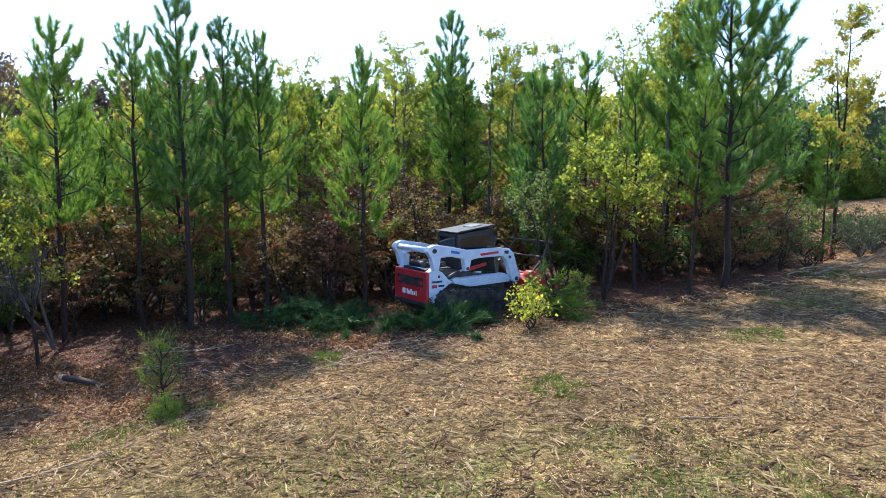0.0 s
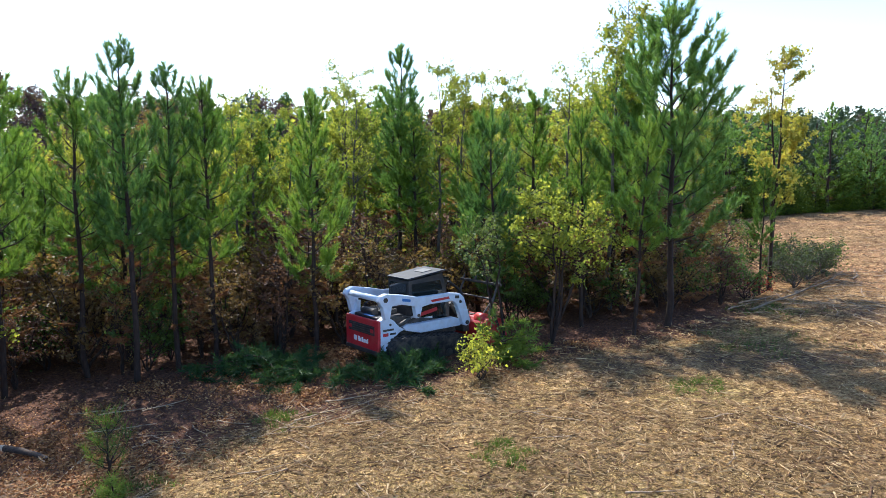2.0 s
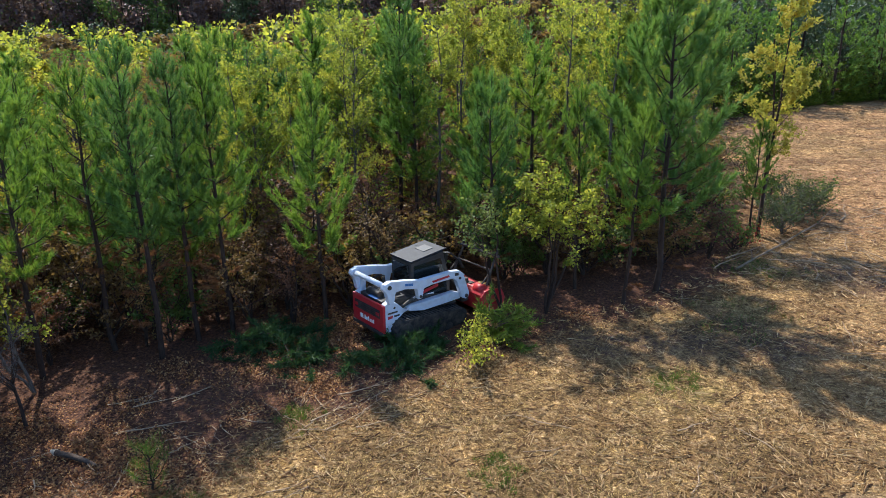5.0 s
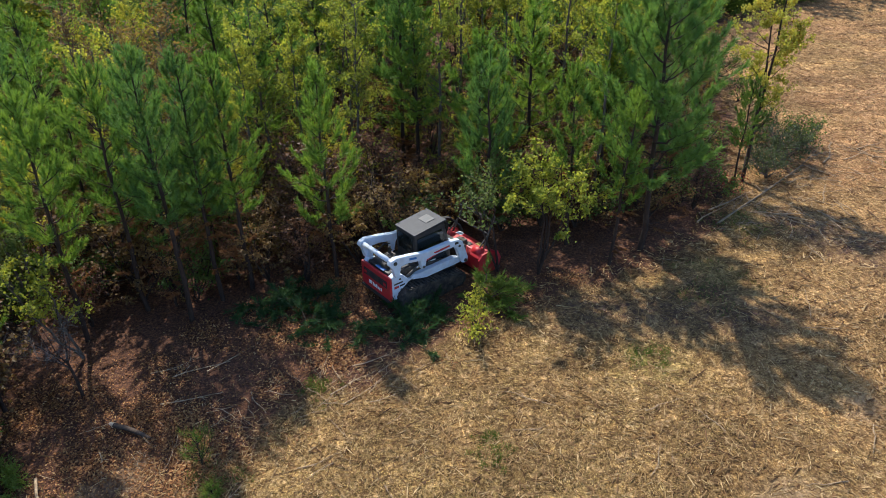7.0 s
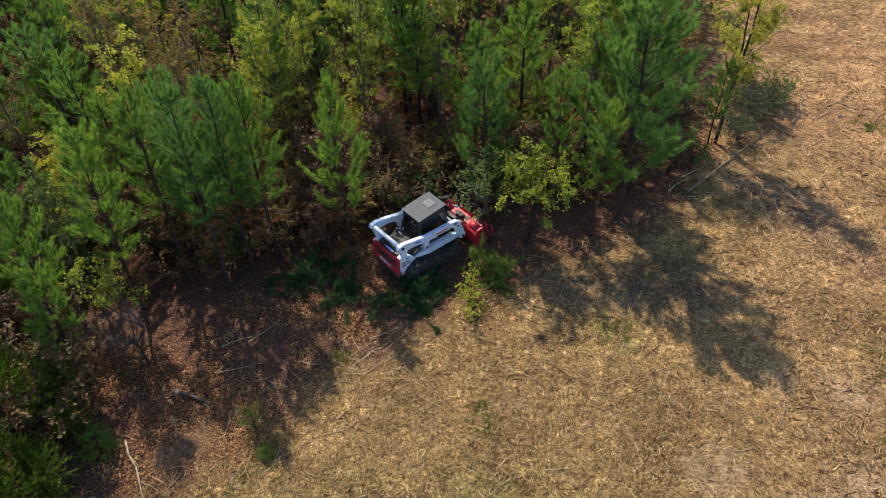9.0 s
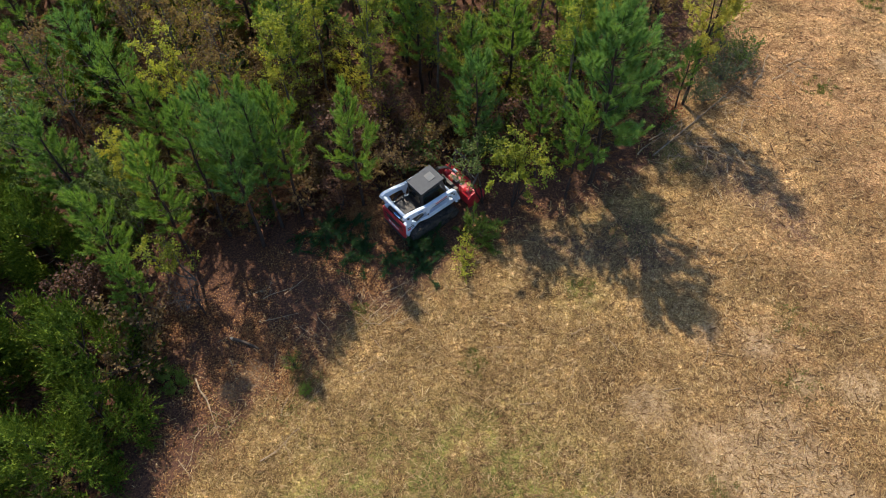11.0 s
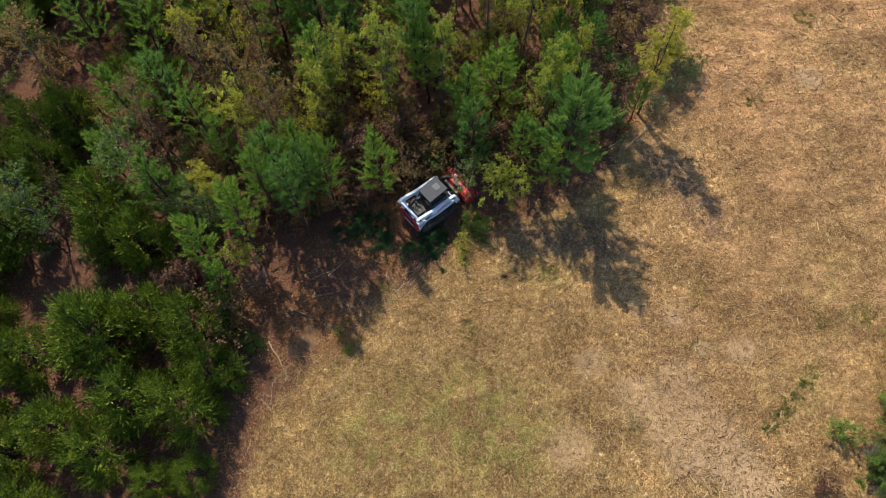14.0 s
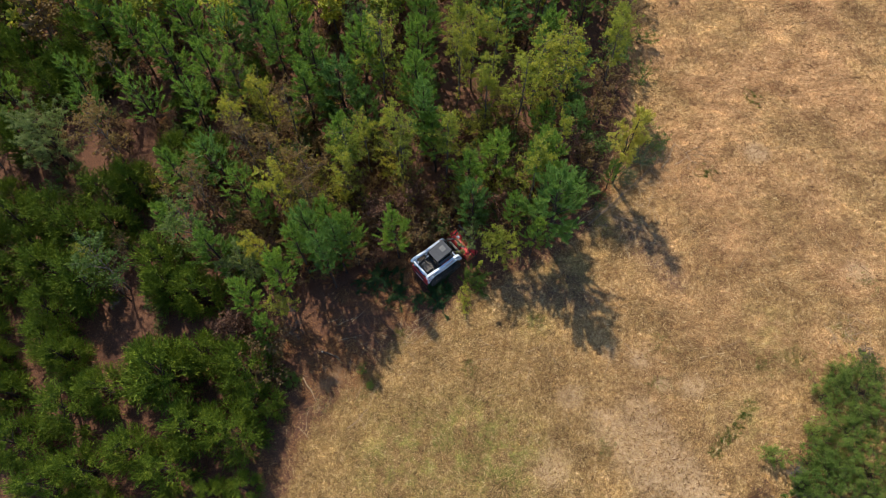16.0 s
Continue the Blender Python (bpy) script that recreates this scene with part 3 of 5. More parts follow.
def hardwood(seed, height, radius, base, count, size, material, bark=BARK_GREY, stems=1, upright=0.9):
    """A slim young broadleaf tree: ascending limbs, twigs, and single leaves with gaps between."""
    rng = np.random.default_rng(seed)
    wood, leaf = Soup(), Soup()
    ends = []
    for q in range(stems):
        top = height * rng.uniform(0.8, 1.0) if q else height
        z = np.linspace(0, top, 9)
        off = np.cumsum(rng.normal(0, 0.06, (9, 2)), 0) + (z / top)[:, None] * rng.normal(0, 0.5, 2) * (stems > 1)
        off -= off[0]
        stem = np.column_stack([off, z])
        wood.tube(stem, (0.007 * height + 0.012) * (1 - z / top) ** 0.8 + 0.006, 6)
        nb = int(height * 4.2 / stems + 6)
        for b in range(nb):
            u = rng.uniform(0, 1) ** 0.8
            h = (base + (0.98 - base) * u) * top
            ln = radius * (0.45 + 0.75 * math.sin(math.pi * min(1, 0.25 + 0.75 * u))) * rng.uniform(0.5, 1.1)
            p0 = np.array([np.interp(h, z, stem[:, 0]), np.interp(h, z, stem[:, 1]), h])
            pts = curve(p0, rng.uniform(0, 6.283), radians(rng.uniform(20, 60)) * upright, ln, 0.15, 4)
            wood.tube(pts, np.linspace(0.016, 0.004, 4) * (0.6 + 0.3 * ln), 4)
            for k in range(int(3 + ln * 4)):
                s = rng.uniform(0.25, 1)
                p = np.array([np.interp(s, np.linspace(0, 1, 4), pts[:, c]) for c in range(3)])
                d = unit(unit(rng.normal(size=3)) + unit(pts[-1] - pts[0]) * 0.7 + [0, 0, 0.2])
                l = rng.uniform(0.2, 0.55)
                ends.append((p, d * l))
    E = np.array([e[0] for e in ends])
    V = np.array([e[1] for e in ends])
    wood.blades(E, unit(V), np.linalg.norm(V, axis=1), np.full(len(E), 0.011), rng)
    share = rng.gamma(0.9, 1.0, len(E))
    i = rng.choice(len(E), count, p=share / share.sum())
    p = E[i] + V[i] * rng.uniform(0.15, 1.1, count)[:, None] + rng.normal(0, 0.05, (count, 3))
    d = unit(rng.normal(size=(count, 3)) + [0, 0, -0.45])
    ln = rng.uniform(0.7, 1.25, count) * size
    leaf.leaves(p, d, ln, ln * rng.uniform(0.65, 0.95, count), rng)
    return wood, leaf, bark, material


def cedar(seed, height, radius, count=900, per=18, material=CEDAR, blade=1.5):
    """A bushy eastern red cedar: rounded lobes, each thick with short feathery sprays, down to the ground."""
    rng = np.random.default_rng(seed)
    wood, leaf = Soup(), Soup()
    z = np.linspace(0, height * 0.9, 7)
    wood.tube(np.column_stack([z * 0, z * 0, z]), 0.02 * height * (1 - z / height) + 0.004, 7)
    lobes = []
    for ring, (u, out, n) in enumerate(((0.1, 0.62, 7), (0.3, 0.6, 6), (0.52, 0.46, 5), (0.72, 0.27, 3), (0.88, 0.06, 1))):
        for k in range(n):
            az = 6.283 * (k + rng.uniform(-0.3, 0.3)) / n + ring
            r = radius * out * rng.uniform(0.8, 1.2)
            c = np.array([r * math.cos(az), r * math.sin(az), height * (u + rng.uniform(-0.04, 0.05))])
            lobes.append((c, radius * rng.uniform(0.28, 0.46) * (1 - 0.35 * u)))
            wood.tube(np.array([[0, 0, max(0.05, c[2] - 0.5 * r)], c * [0.5, 0.5, 1] - [0, 0, 0.2 * r], c]), np.array([0.007, 0.005, 0.002]) * height, 4)
    for c, r in lobes:  # old growth that fills the inside
        n = 110
        p = c + unit(rng.normal(size=(n, 3))) * (r * rng.uniform(0.1, 0.62, n))[:, None]
        p[:, 2] = np.maximum(p[:, 2], 0.05)
        ln = rng.uniform(0.22, 0.4, n) * r
        leaf.leaves(p, unit(rng.normal(size=(n, 3)) + [0, 0, 0.4]), ln, ln * 0.5, rng)
    size = min(1.0, height / 3.5)
    weight = np.array([q[1] ** 2 for q in lobes])
    pick = rng.choice(len(lobes), count, p=weight / weight.sum())
    for j in pick:
        c, r = lobes[j]
        d = unit(unit(rng.normal(size=3)) + unit(c * [1, 1, 0.2] + [0, 0, 0.01]) * 1.1 + [0, 0, 0.5])
        p = c + d * r * rng.uniform(0.7, 1.0) * [1, 1, 1.15]
        p[2] = max(p[2], 0.06 * size)
        d = unit(d + [0, 0, 0.35] + rng.normal(0, 0.3, 3))
        ln = rng.uniform(0.36, 0.8) * size
        plume(leaf, np.stack([p - d * ln * 0.4, p + d * ln * 0.3, p + d * ln]), per, 0.03 * blade * size ** 0.5, rng, 0.6, 0.12 * size * blade ** 0.5)
    return wood, leaf, BARK, material


def far_pine(seed, height, radius, material=NEEDLE_BLUE):
    return pine(seed, height, radius, 0.12, needles=9, width=0.085, gap=0.8, needle=material)


def far_broad(seed, height, radius, material, count=900, size=0.3):
    return hardwood(seed, height, radius, 0.2, count, size, material)


def grow(name, made, label, category, group):
    """A tree as one thing: trunk with limbs, and crown."""
    wood, leaf, bark, green = made
    ob = thing(name, Matrix(), label, category, group)
    put("trunk", wood, bark, ob, True)
    put("crown", leaf, green, ob)
    if wood.dead:
        dry = Soup()
        for p, d, ln in wood.dead:
            dry.blades(p, d, ln, np.full(len(ln), 0.026), np.random.default_rng(len(p)))
        put("dead_needles", dry, DEAD_NEEDLE, ob)
    return ob


def plant(kinds, x, y, height, base_height, turn, wide=1.0):
    s = height / base_height
    m = pose(x, y, float(ground_z(x, y)) - 0.04, 0, 0, turn) @ Matrix.Diagonal((s * wide, s * wide, s, 1))
    return copy_thing(kinds, m)


rnd = np.random.default_rng(11)
G_PINE, G_BROAD, G_CEDAR = "pines of the wood", "broadleaf trees of the wood", "cedars at the wood's edge"
pine_label = "young pine with bare brown stem and long green needles"
PINES = [(grow("pine_tree", pine(s, h, r, b, nd, needle=mt, sparse=sp, full=1.8 if s == 4 else 1.1), pine_label, "pine tree", G_PINE), h) for s, h, r, b, nd, mt, sp in (
    (1, 9.0, 1.1, 0.4, 56, NEEDLE_BLUE, 1.0), (2, 8.0, 1.25, 0.38, 56, NEEDLE, 1.0), (3, 7.5, 1.35, 0.28, 58, NEEDLE, 1.0),
    (4, 9.4, 2.45, 0.27, 64, NEEDLE_BLUE, 1.0), (5, 6.8, 1.5, 0.14, 56, NEEDLE_BLUE, 1.0), (6, 8.0, 1.2, 0.4, 54, NEEDLE, 0.9))]
FILL = [(grow("pine_tree", pine(s, h, r, b, 20, 0.04, 0.62, mt, 1.0, 0.8), pine_label, "pine tree", G_PINE), h) for s, h, r, b, mt in (
    (7, 7.5, 1.65, 0.3, NEEDLE), (8, 7.0, 1.5, 0.28, NEEDLE), (9, 6.5, 1.6, 0.26, NEEDLE_BLUE))]
FILL += [(grow("broadleaf_tree", hardwood(s, h, r, 0.15, 2300, 0.115, mt), lab, "broadleaf tree", G_BROAD), h) for s, h, r, mt, lab in (
    (25, 7.5, 1.6, LEAF_LIME, "slim young broadleaf tree with yellow-green autumn leaves"),
    (26, 7.0, 1.6, LEAF_YELLOW, "slim young broadleaf tree with yellow autumn leaves"),
    (27, 6.5, 1.7, LEAF_BROWN, "thin broadleaf tree with brown and half-fallen leaves"),
    (28, 6.5, 1.7, LEAF_GREEN, "bushy broadleaf tree with dull green leaves"))]
BROADS = [(grow("broadleaf_tree", hardwood(s, h, r, b, n, sz, mt), lab, "broadleaf tree", G_BROAD), h) for s, h, r, b, n, sz, mt, lab in (
    (21, 9.0, 1.35, 0.28, 4600, 0.09, LEAF_LIME, "slim young broadleaf tree with yellow-green autumn leaves"),
    (22, 8.0, 1.4, 0.25, 4300, 0.09, LEAF_YELLOW, "slim young broadleaf tree with yellow autumn leaves"),
    (23, 7.0, 1.5, 0.2, 1900, 0.1, LEAF_BROWN, "thin broadleaf tree with brown and half-fallen leaves"),
    (24, 7.5, 1.6, 0.2, 4300, 0.088, LEAF_LIME, "bushy broadleaf tree with yellow-green leaves"))]
CEDARS = [(grow("cedar_tree", cedar(s, h, r), "bushy dark green cedar reaching to the ground", "cedar tree", G_CEDAR), h) for s, h, r in ((31, 5.0, 1.7), (32, 5.0, 2.0), (33, 4.6, 1.5))]
far_cedar = grow("cedar_tree", cedar(34, 5.0, 1.8, 380, 9, CEDAR, 2.6), "bushy dark green cedar reaching to the ground", "cedar tree", G_CEDAR)
far_cedar.matrix_basis = pose(-38.0, 12.0, float(ground_z(-38.0, 12.0)))
pale = grow("broadleaf_tree", hardwood(41, 6.8, 3.0, 0.1, 19000, 0.085, LEAF_PALE, bark=BARK, stems=4), "broad pale green tree with fine leaves", "broadleaf tree", G_BROAD)

# edge trees that stand out: which kind, place, height
HERO_PINES = [(0, -6.8, 18.8, 8.8), (1, -5.1, 20.3, 8.0), (0, -6.0, 19.8, 8.3), (5, -8.4, 19.6, 8.3), (1, -9.9, 18.2, 8.2), (2, -2.25, 20.55, 7.3),
              (5, 7.7, 24.1, 8.3), (5, 5.8, 21.2, 6.6), (3, 8.2, 20.4, 9.5), (5, 6.9, 19.6, 6.2), (5, 13.0, 24.2, 4.6), (0, 0.3, 28.4, 9.9), (4, 3.1, 22.3, 6.9)]
WOOD_PINES = [(-21.8, 39.8, 8.0), (-19.0, 37.8, 8.0), (-15.6, 35.7, 8.0), (-10.3, 36.6, 8.5), (-7.5, 35.1, 8.5), (-5.6, 32.8, 8.0), (-8.1, 32.4, 8.0), (-3.9, 31.8, 5.5),
              (-5.7, 27.9, 7.5), (-7.9, 21.2, 8.0), (-11.1, 15.2, 5.5), (-12.0, 16.9, 7.0), (-10.9, 13.9, 3.6), (-14.3, 20.5, 7.5), (-17.3, 27.3, 7.0), (4.9, 25.3, 7.5), (3.0, 24.6, 7.0),
              (8.9, 28.8, 5.5), (11.2, 29.3, 4.5), (8.1, 24.4, 8.0), (-11.3, 23.6, 6.0), (-3.8, 34.9, 9.0), (0.4, 34.7, 8.5), (-6.6, 22.2, 7.0), (0.9, 27.4, 7.2)]
MORE_PINES = [(0.2, 31.6, 8.8), (9.9, 35.3, 7.5), (1.1, 38.0, 8.5), (-13.3, 34.1, 8.0), (-12.2, 40.3, 8.0), (-9.1, 39.6, 8.5), (-17.1, 40.3, 8.0), (-17.8, 23.4, 6.0), (-24.7, 41.8, 8.0)]
WOOD_BROADS = [(-2.5, 34.0, 9.0), (-1.5, 26.7, 7.5), (6.0, 34.1, 8.0), (5.0, 30.5, 8.0), (7.2, 30.0, 8.0), (3.0, 32.6, 8.5), (4.3, 34.7, 8.5), (14.1, 32.6, 8.0),
               (15.0, 34.3, 8.0), (-13.4, 34.0, 7.0), (-11.1, 31.9, 7.0), (-9.3, 31.1, 7.0), (-12.4, 28.1, 7.5), (-10.4, 27.3, 7.0), (-15.1, 25.1, 7.5), (-8.2, 24.0, 6.5)]
MORE_BROADS = [(-5.5, 25.1, 7.0), (-3.9, 28.0, 7.0), (-23.9, 22.1, 4.0), (-23.2, 37.4, 6.0), (-11.5, 20.5, 6.0),
               (-10.0, 24.8, 7.0), (7.4, 23.5, 8.5), (10.0, 30.0, 10.5), (1.6, 26.5, 8.0),
               (-1.8, 27.8, 7.6), (-5.0, 26.8, 7.4), (-8.2, 25.8, 7.2), (3.4, 36.5, 8.5), (8.6, 31.6, 8.5), (-13.0, 30.2, 7.0), (9.4, 26.4, 6.5)]
CEDAR_SPOTS = [(-21.3, 27.8, 5.0), (-27.0, 26.0, 5.0), (-26.3, 16.6, 5.0), (-18.1, 19.4, 5.0), (-15.3, 14.2, 5.5), (-12.6, 13.0, 5.2), (-17.7, 13.0, 6.0), (-21.9, 12.6, 5.0),
               (-11.9, 10.6, 4.0), (-15.7, 9.5, 5.0), (-13.1, 8.9, 5.0), (-19.7, 8.5, 5.0), (-17.4, 7.1, 4.5), (-22.5, 7.5, 5.0), (-25.0, 15.1, 4.5), (-27.1, 21.8, 5.0),
               (-13.5, 21.4, 4.0), (-18.6, 21.3, 6.0), (-15.8, 18.6, 5.0), (-24.7, 6.7, 5.0), (-14.5, 5.4, 3.5), (-12.6, 5.6, 2.6), (-13.4, 2.4, 4.0), (-16.0, 1.5, 5.0), (-24.2, 11.5, 4.4), (-27.0, 9.5, 5.0), (-28.5, 13.0, 5.0), (-18.9, 14.2, 4.4), (-21.0, 4.8, 4.6), (-27.0, 4.0, 5.0)]
BACK_CEDARS = [(-24.0, 20.2, 5.0), (-26.5, 18.6, 4.6), (-22.6, 24.6, 4.8), (-31.0, 24.0, 5.0), (-30.5, 33.0, 5.5), (-29.0, 37.5, 6.0), (-31.5, 41.0, 6.0), (-26.6, 42.0, 6.0), (-31.0, 28.4, 4.0), (-30.6, 21.2, 5.0), (-31.2, 17.6, 4.8), (-29.6, 15.4, 4.4), (-32.4, 14.2, 5.0), (-33.5, 19.5, 5.0), (-30.4, 11.2, 4.6)]
taken = []
for k, x, y, h in HERO_PINES:
    plant(PINES[k][0], x, y, h, PINES[k][1], rnd.uniform(0, 360), 1.15 if k == 3 else 1.0)
    taken.append((x, y))
for x, y, h in WOOD_PINES + MORE_PINES:
    k = int(rnd.choice([1, 2, 2, 4, 5, 1]))
    plant(PINES[k][0], x, y, h, PINES[k][1], rnd.uniform(0, 360), (1.05 if -9 < x < -5 and y < 23 else 1.3) if y > 21 or x < -12 else 1.1)
    taken.append((x, y))
for x, y, h in WOOD_BROADS + MORE_BROADS:
    k = int(rnd.choice([0, 1, 3, 2])) if -7.7 < x < 2 else int(rnd.choice([0, 3, 0, 1])) if x > 2 else int(rnd.choice([1, 2, 3, 2]))
    plant(BROADS[k][0], x, y, h * 1.1, BROADS[k][1], rnd.uniform(0, 360), 0.95)
    taken.append((x, y))
for x, y, h in CEDAR_SPOTS + BACK_CEDARS:
    k = int(rnd.integers(0, 3))
    plant(CEDARS[k][0], x, y, h * rnd.uniform(0.85, 1.1), CEDARS[k][1], rnd.uniform(0, 360), rnd.uniform(0.82, 1.02))
    taken.append((x, y))
pale.matrix_basis = pose(-27.4, 31.4, float(ground_z(-27.4, 31.4)) - 0.05)
taken += [(-27.4, 31.4), (-26.4, 30.0), (-28.2, 33.0), (-26.6, 32.8), (-28.6, 30.2)]
for kinds in (PINES, BROADS, CEDARS, FILL):  # the patterns themselves stand in the wood too
    for ob, h in kinds:
        x, y = rnd.uniform(-44, -34), rnd.uniform(16, 50)
        ob.matrix_basis = pose(x, y, float(ground_z(x, y)))
        taken.append((x, y))

poplar = grow("broadleaf_tree", hardwood(44, 8.4, 1.25, 0.34, 7000, 0.095, LEAF_GOLD, bark=BARK, stems=2), "slim twin-stemmed tree with bright yellow leaves", "broadleaf tree", G_BROAD)
poplar.matrix_basis = pose(13.7, 24.8, float(ground_z(13.7, 24.8)) - 0.04)

# the wood filled in behind: nearer trees in full, farther ones with coarser crowns
FAR = [(grow("pine_tree", far_pine(51, 8.5, 1.5), pine_label, "pine tree", G_PINE), 8.5),
       (grow("pine_tree", far_pine(52, 8.0, 1.7, NEEDLE), pine_label, "pine tree", G_PINE), 8.0),
       (grow("broadleaf_tree", far_broad(53, 8.5, 1.7, LEAF_LIME), "slim young broadleaf tree with yellow-green autumn leaves", "broadleaf tree", G_BROAD), 8.5),
       (grow("broadleaf_tree", far_broad(54, 8.0, 1.7, LEAF_YELLOW), "slim young broadleaf tree with yellow autumn leaves", "broadleaf tree", G_BROAD), 8.0),
       (grow("broadleaf_tree", far_broad(55, 7.0, 1.7, LEAF_BROWN), "thin broadleaf tree with brown and half-fallen leaves", "broadleaf tree", G_BROAD), 7.0)]
for ob, h in FAR:
    x, y = rnd.uniform(-60, -50), rnd.uniform(30, 60)
    ob.matrix_basis = pose(x, y, float(ground_z(x, y)))
count = 0
for tries in range(6000):
    x, y = rnd.uniform(-46, 24), rnd.uniform(0, 58)
    if woods_depth(x, y) < 2.2 or x > 0.75 * y + 8:
        continue
    need = (2.75 if y < 40 else 2.3) if x > -12 else 4.2 if x < -11 and y < 20 else 2.2
    if (x + 22.0) ** 2 + (y - 17.4) ** 2 < 8 or (24 < y < 36 and abs(x + 18.9 + 0.382 * (y - 25.8)) < 1.5) or (x + 9.2) ** 2 + (y - 16.2) ** 2 < 9:
        continue
    if any((x - a) ** 2 + (y - b) ** 2 < need * need for a, b in taken):
        continue
    if -3 < x < 6.5 and 15 < y < 24:
        continue
    taken.append((x, y))
    pick = rnd.random()
    if y < 40:
        kinds, k = (FILL, int(rnd.choice([0, 1, 2, 3, 4, 5, 4, 6, 0, 2, 5, 3] if x > -8 else [0, 1, 2, 0, 1, 2, 5, 6, 4]))) if pick < 0.85 or x > -8 else (CEDARS, int(rnd.integers(0, 3)))
        if (x < -11 and y < 19) or (x < -22 and (y < 29 or y > 37)):
            kinds, k = CEDARS, int(rnd.integers(0, 3))
        h = rnd.uniform(5.5, 8.6) if kinds is not CEDARS else rnd.uniform(3, 5)
    else:
        kinds, k = FAR, int(rnd.choice([0, 1, 1, 2, 3, 2, 4] if x < 14 else [0, 1, 1, 0, 0]))
        h = rnd.uniform(6.5, 9.0)
    plant(kinds[k][0], x, y, h, kinds[k][1], rnd.uniform(0, 360), 1.08 if kinds is FILL else 1.1)
    count += 1
    if count > 400:
        break


frng = np.random.default_rng(505)
for k in range(75):  # pines down to the ground along the field's far edge
    a = frng.uniform(0, 1)
    x, y = 20 + 62 * a, 50 + 13 * a ** 0.7 + frng.uniform(-0.5, 8)
    kinds, q = (FAR, int(frng.choice([0, 1, 1]))) if frng.random() < 0.75 else ([(far_cedar, 5.0)], 0)
    h = frng.uniform(5.5, 9.0) if kinds is FAR else frng.uniform(3.5, 5.5)
    plant(kinds[q][0], x, y, h, kinds[q][1], frng.uniform(0, 360), 1.5)
for k in range(44):  # low growth in front of them
    a = (k + frng.uniform(0, 1)) / 44
    x, y = 21 + 60 * a, 49.5 + 13 * a ** 0.7 + frng.uniform(-0.3, 1.8)
    plant(far_cedar, x, y, frng.uniform(1.6, 3.2), 5.0, frng.uniform(0, 360), 1.6)


def far_woods():
    """Tall mixed woods beyond, as far as the skyline: rounded crowns of small leaves over thin stems."""
    rng = np.random.default_rng(77)
    soups = {"green": Soup(), "red": Soup(), "lime": Soup(), "olive": Soup(), "stem": Soup()}
    spots = []
    for k in range(330):
        y = rng.uniform(56, 104)
        x = rng.uniform(-0.8 * y - 12, 0.95 * y + 12)
        if woods_depth(x, y) > 1:
            spots.append((x, y, rng.uniform(6.5, 9.5), "green" if x > 18 else rng.choice(["green", "lime", "lime"]), 700 if x > 15 and y < 82 else 260, 0.3 if x > 15 and y < 82 else 0.48))
    for row in range(4):
        for x in np.arange(-112, 122, 3.5):
            x = x + rng.uniform(-1.2, 1.2)
            tall = np.interp(x, [-100, -59, -49, -30, -18, -11, 12, 60, 120], [21, 19.5, 17, 16, 15, 13.2, 12.6, 10.2, 9.2])
            kind = rng.choice(["red", "red", "red", "red", "green", "olive"]) if x < 20 else rng.choice(["red", "green", "green", "green"])
            spots.append((x, 107 + 4.5 * row + rng.uniform(-1, 1), tall * rng.uniform(1.06, 1.22) * (0.8 if row == 0 else 1.0), kind, (1100, 1900, 1700, 900)[row] if x < 25 else 1000, 0.46))
    for k in range(110):
        y = rng.uniform(150, 210)
        spots.append((rng.uniform(-0.8 * y - 12, 0.95 * y + 12), y, rng.uniform(12, 16), rng.choice(["red", "green"]), 300, 1.1))
    for x, y, h, kind, n, size in spots:
        z0 = float(ground_z(x, y))
        soups["stem"].tube(np.array([[x, y, z0 - 0.1], [x, y, z0 + h * 0.8]]), np.array([0.012 * h, 0.05]), 5)
        r = h * rng.uniform(0.2, 0.27) if y < 105 else rng.uniform(2.0, 3.0)
        low = 0.1 if y > 105 else -0.04 if x > 18 else 0.2
        lobes = 14
        u = rng.uniform(0, 1, lobes)
        az = rng.uniform(0, 6.283, lobes)
        rr = r * 0.62 * np.sqrt(np.maximum(0.05, 1 - (2 * u - 0.85) ** 2 * 0.7))
        lob = np.column_stack([rr * np.cos(az), rr * np.sin(az), h * (low + 0.06 + (0.92 - low - 0.1) * u)])
        j = rng.integers(0, lobes, n)
        p = lob[j] + unit(rng.normal(size=(n, 3))) * (r * 0.5) * rng.uniform(0.55, 1, n)[:, None]
        p[:, 2] = np.clip(p[:, 2], h * 0.03, h)
        ln = rng.uniform(0.6, 1.3, n) * size
        soups[kind].leaves(p + [x, y, z0], unit(rng.normal(size=(n, 3))), ln, ln * 0.75, rng)
    wood = tagged(new("far_woods"), "mixed far woods with green and russet crowns", "woods", kind="stuff")
    for key, nm, mt in (("green", "green_crowns", FAR_GREEN), ("red", "russet_crowns", FAR_RUSSET), ("lime", "yellow_crowns", LEAF_LIME), ("olive", "olive_crowns", LEAF_GREEN), ("stem", "stems", BARK)):
        tagged(put(nm, soups[key], mt, wood), kind="stuff")


far_woods()


# ---- the loader ----
def track_loop():
    """The outline of a track: raised drive sprocket behind, idler in front, flat run below."""
    pts = []
    for cx, cz, r, a0, a1 in ((0.52, 0.46, 0.33, 90, 215), (0.85, 0.24, 0.24, 240, 270), (2.05, 0.24, 0.24, 270, 300), (2.38, 0.36, 0.26, 320, 450)):
        for k in range(7):
            a = radians(a0 + (a1 - a0) * k / 6)
            pts.append((cx + r * math.cos(a), cz + r * math.sin(a)))
    return pts


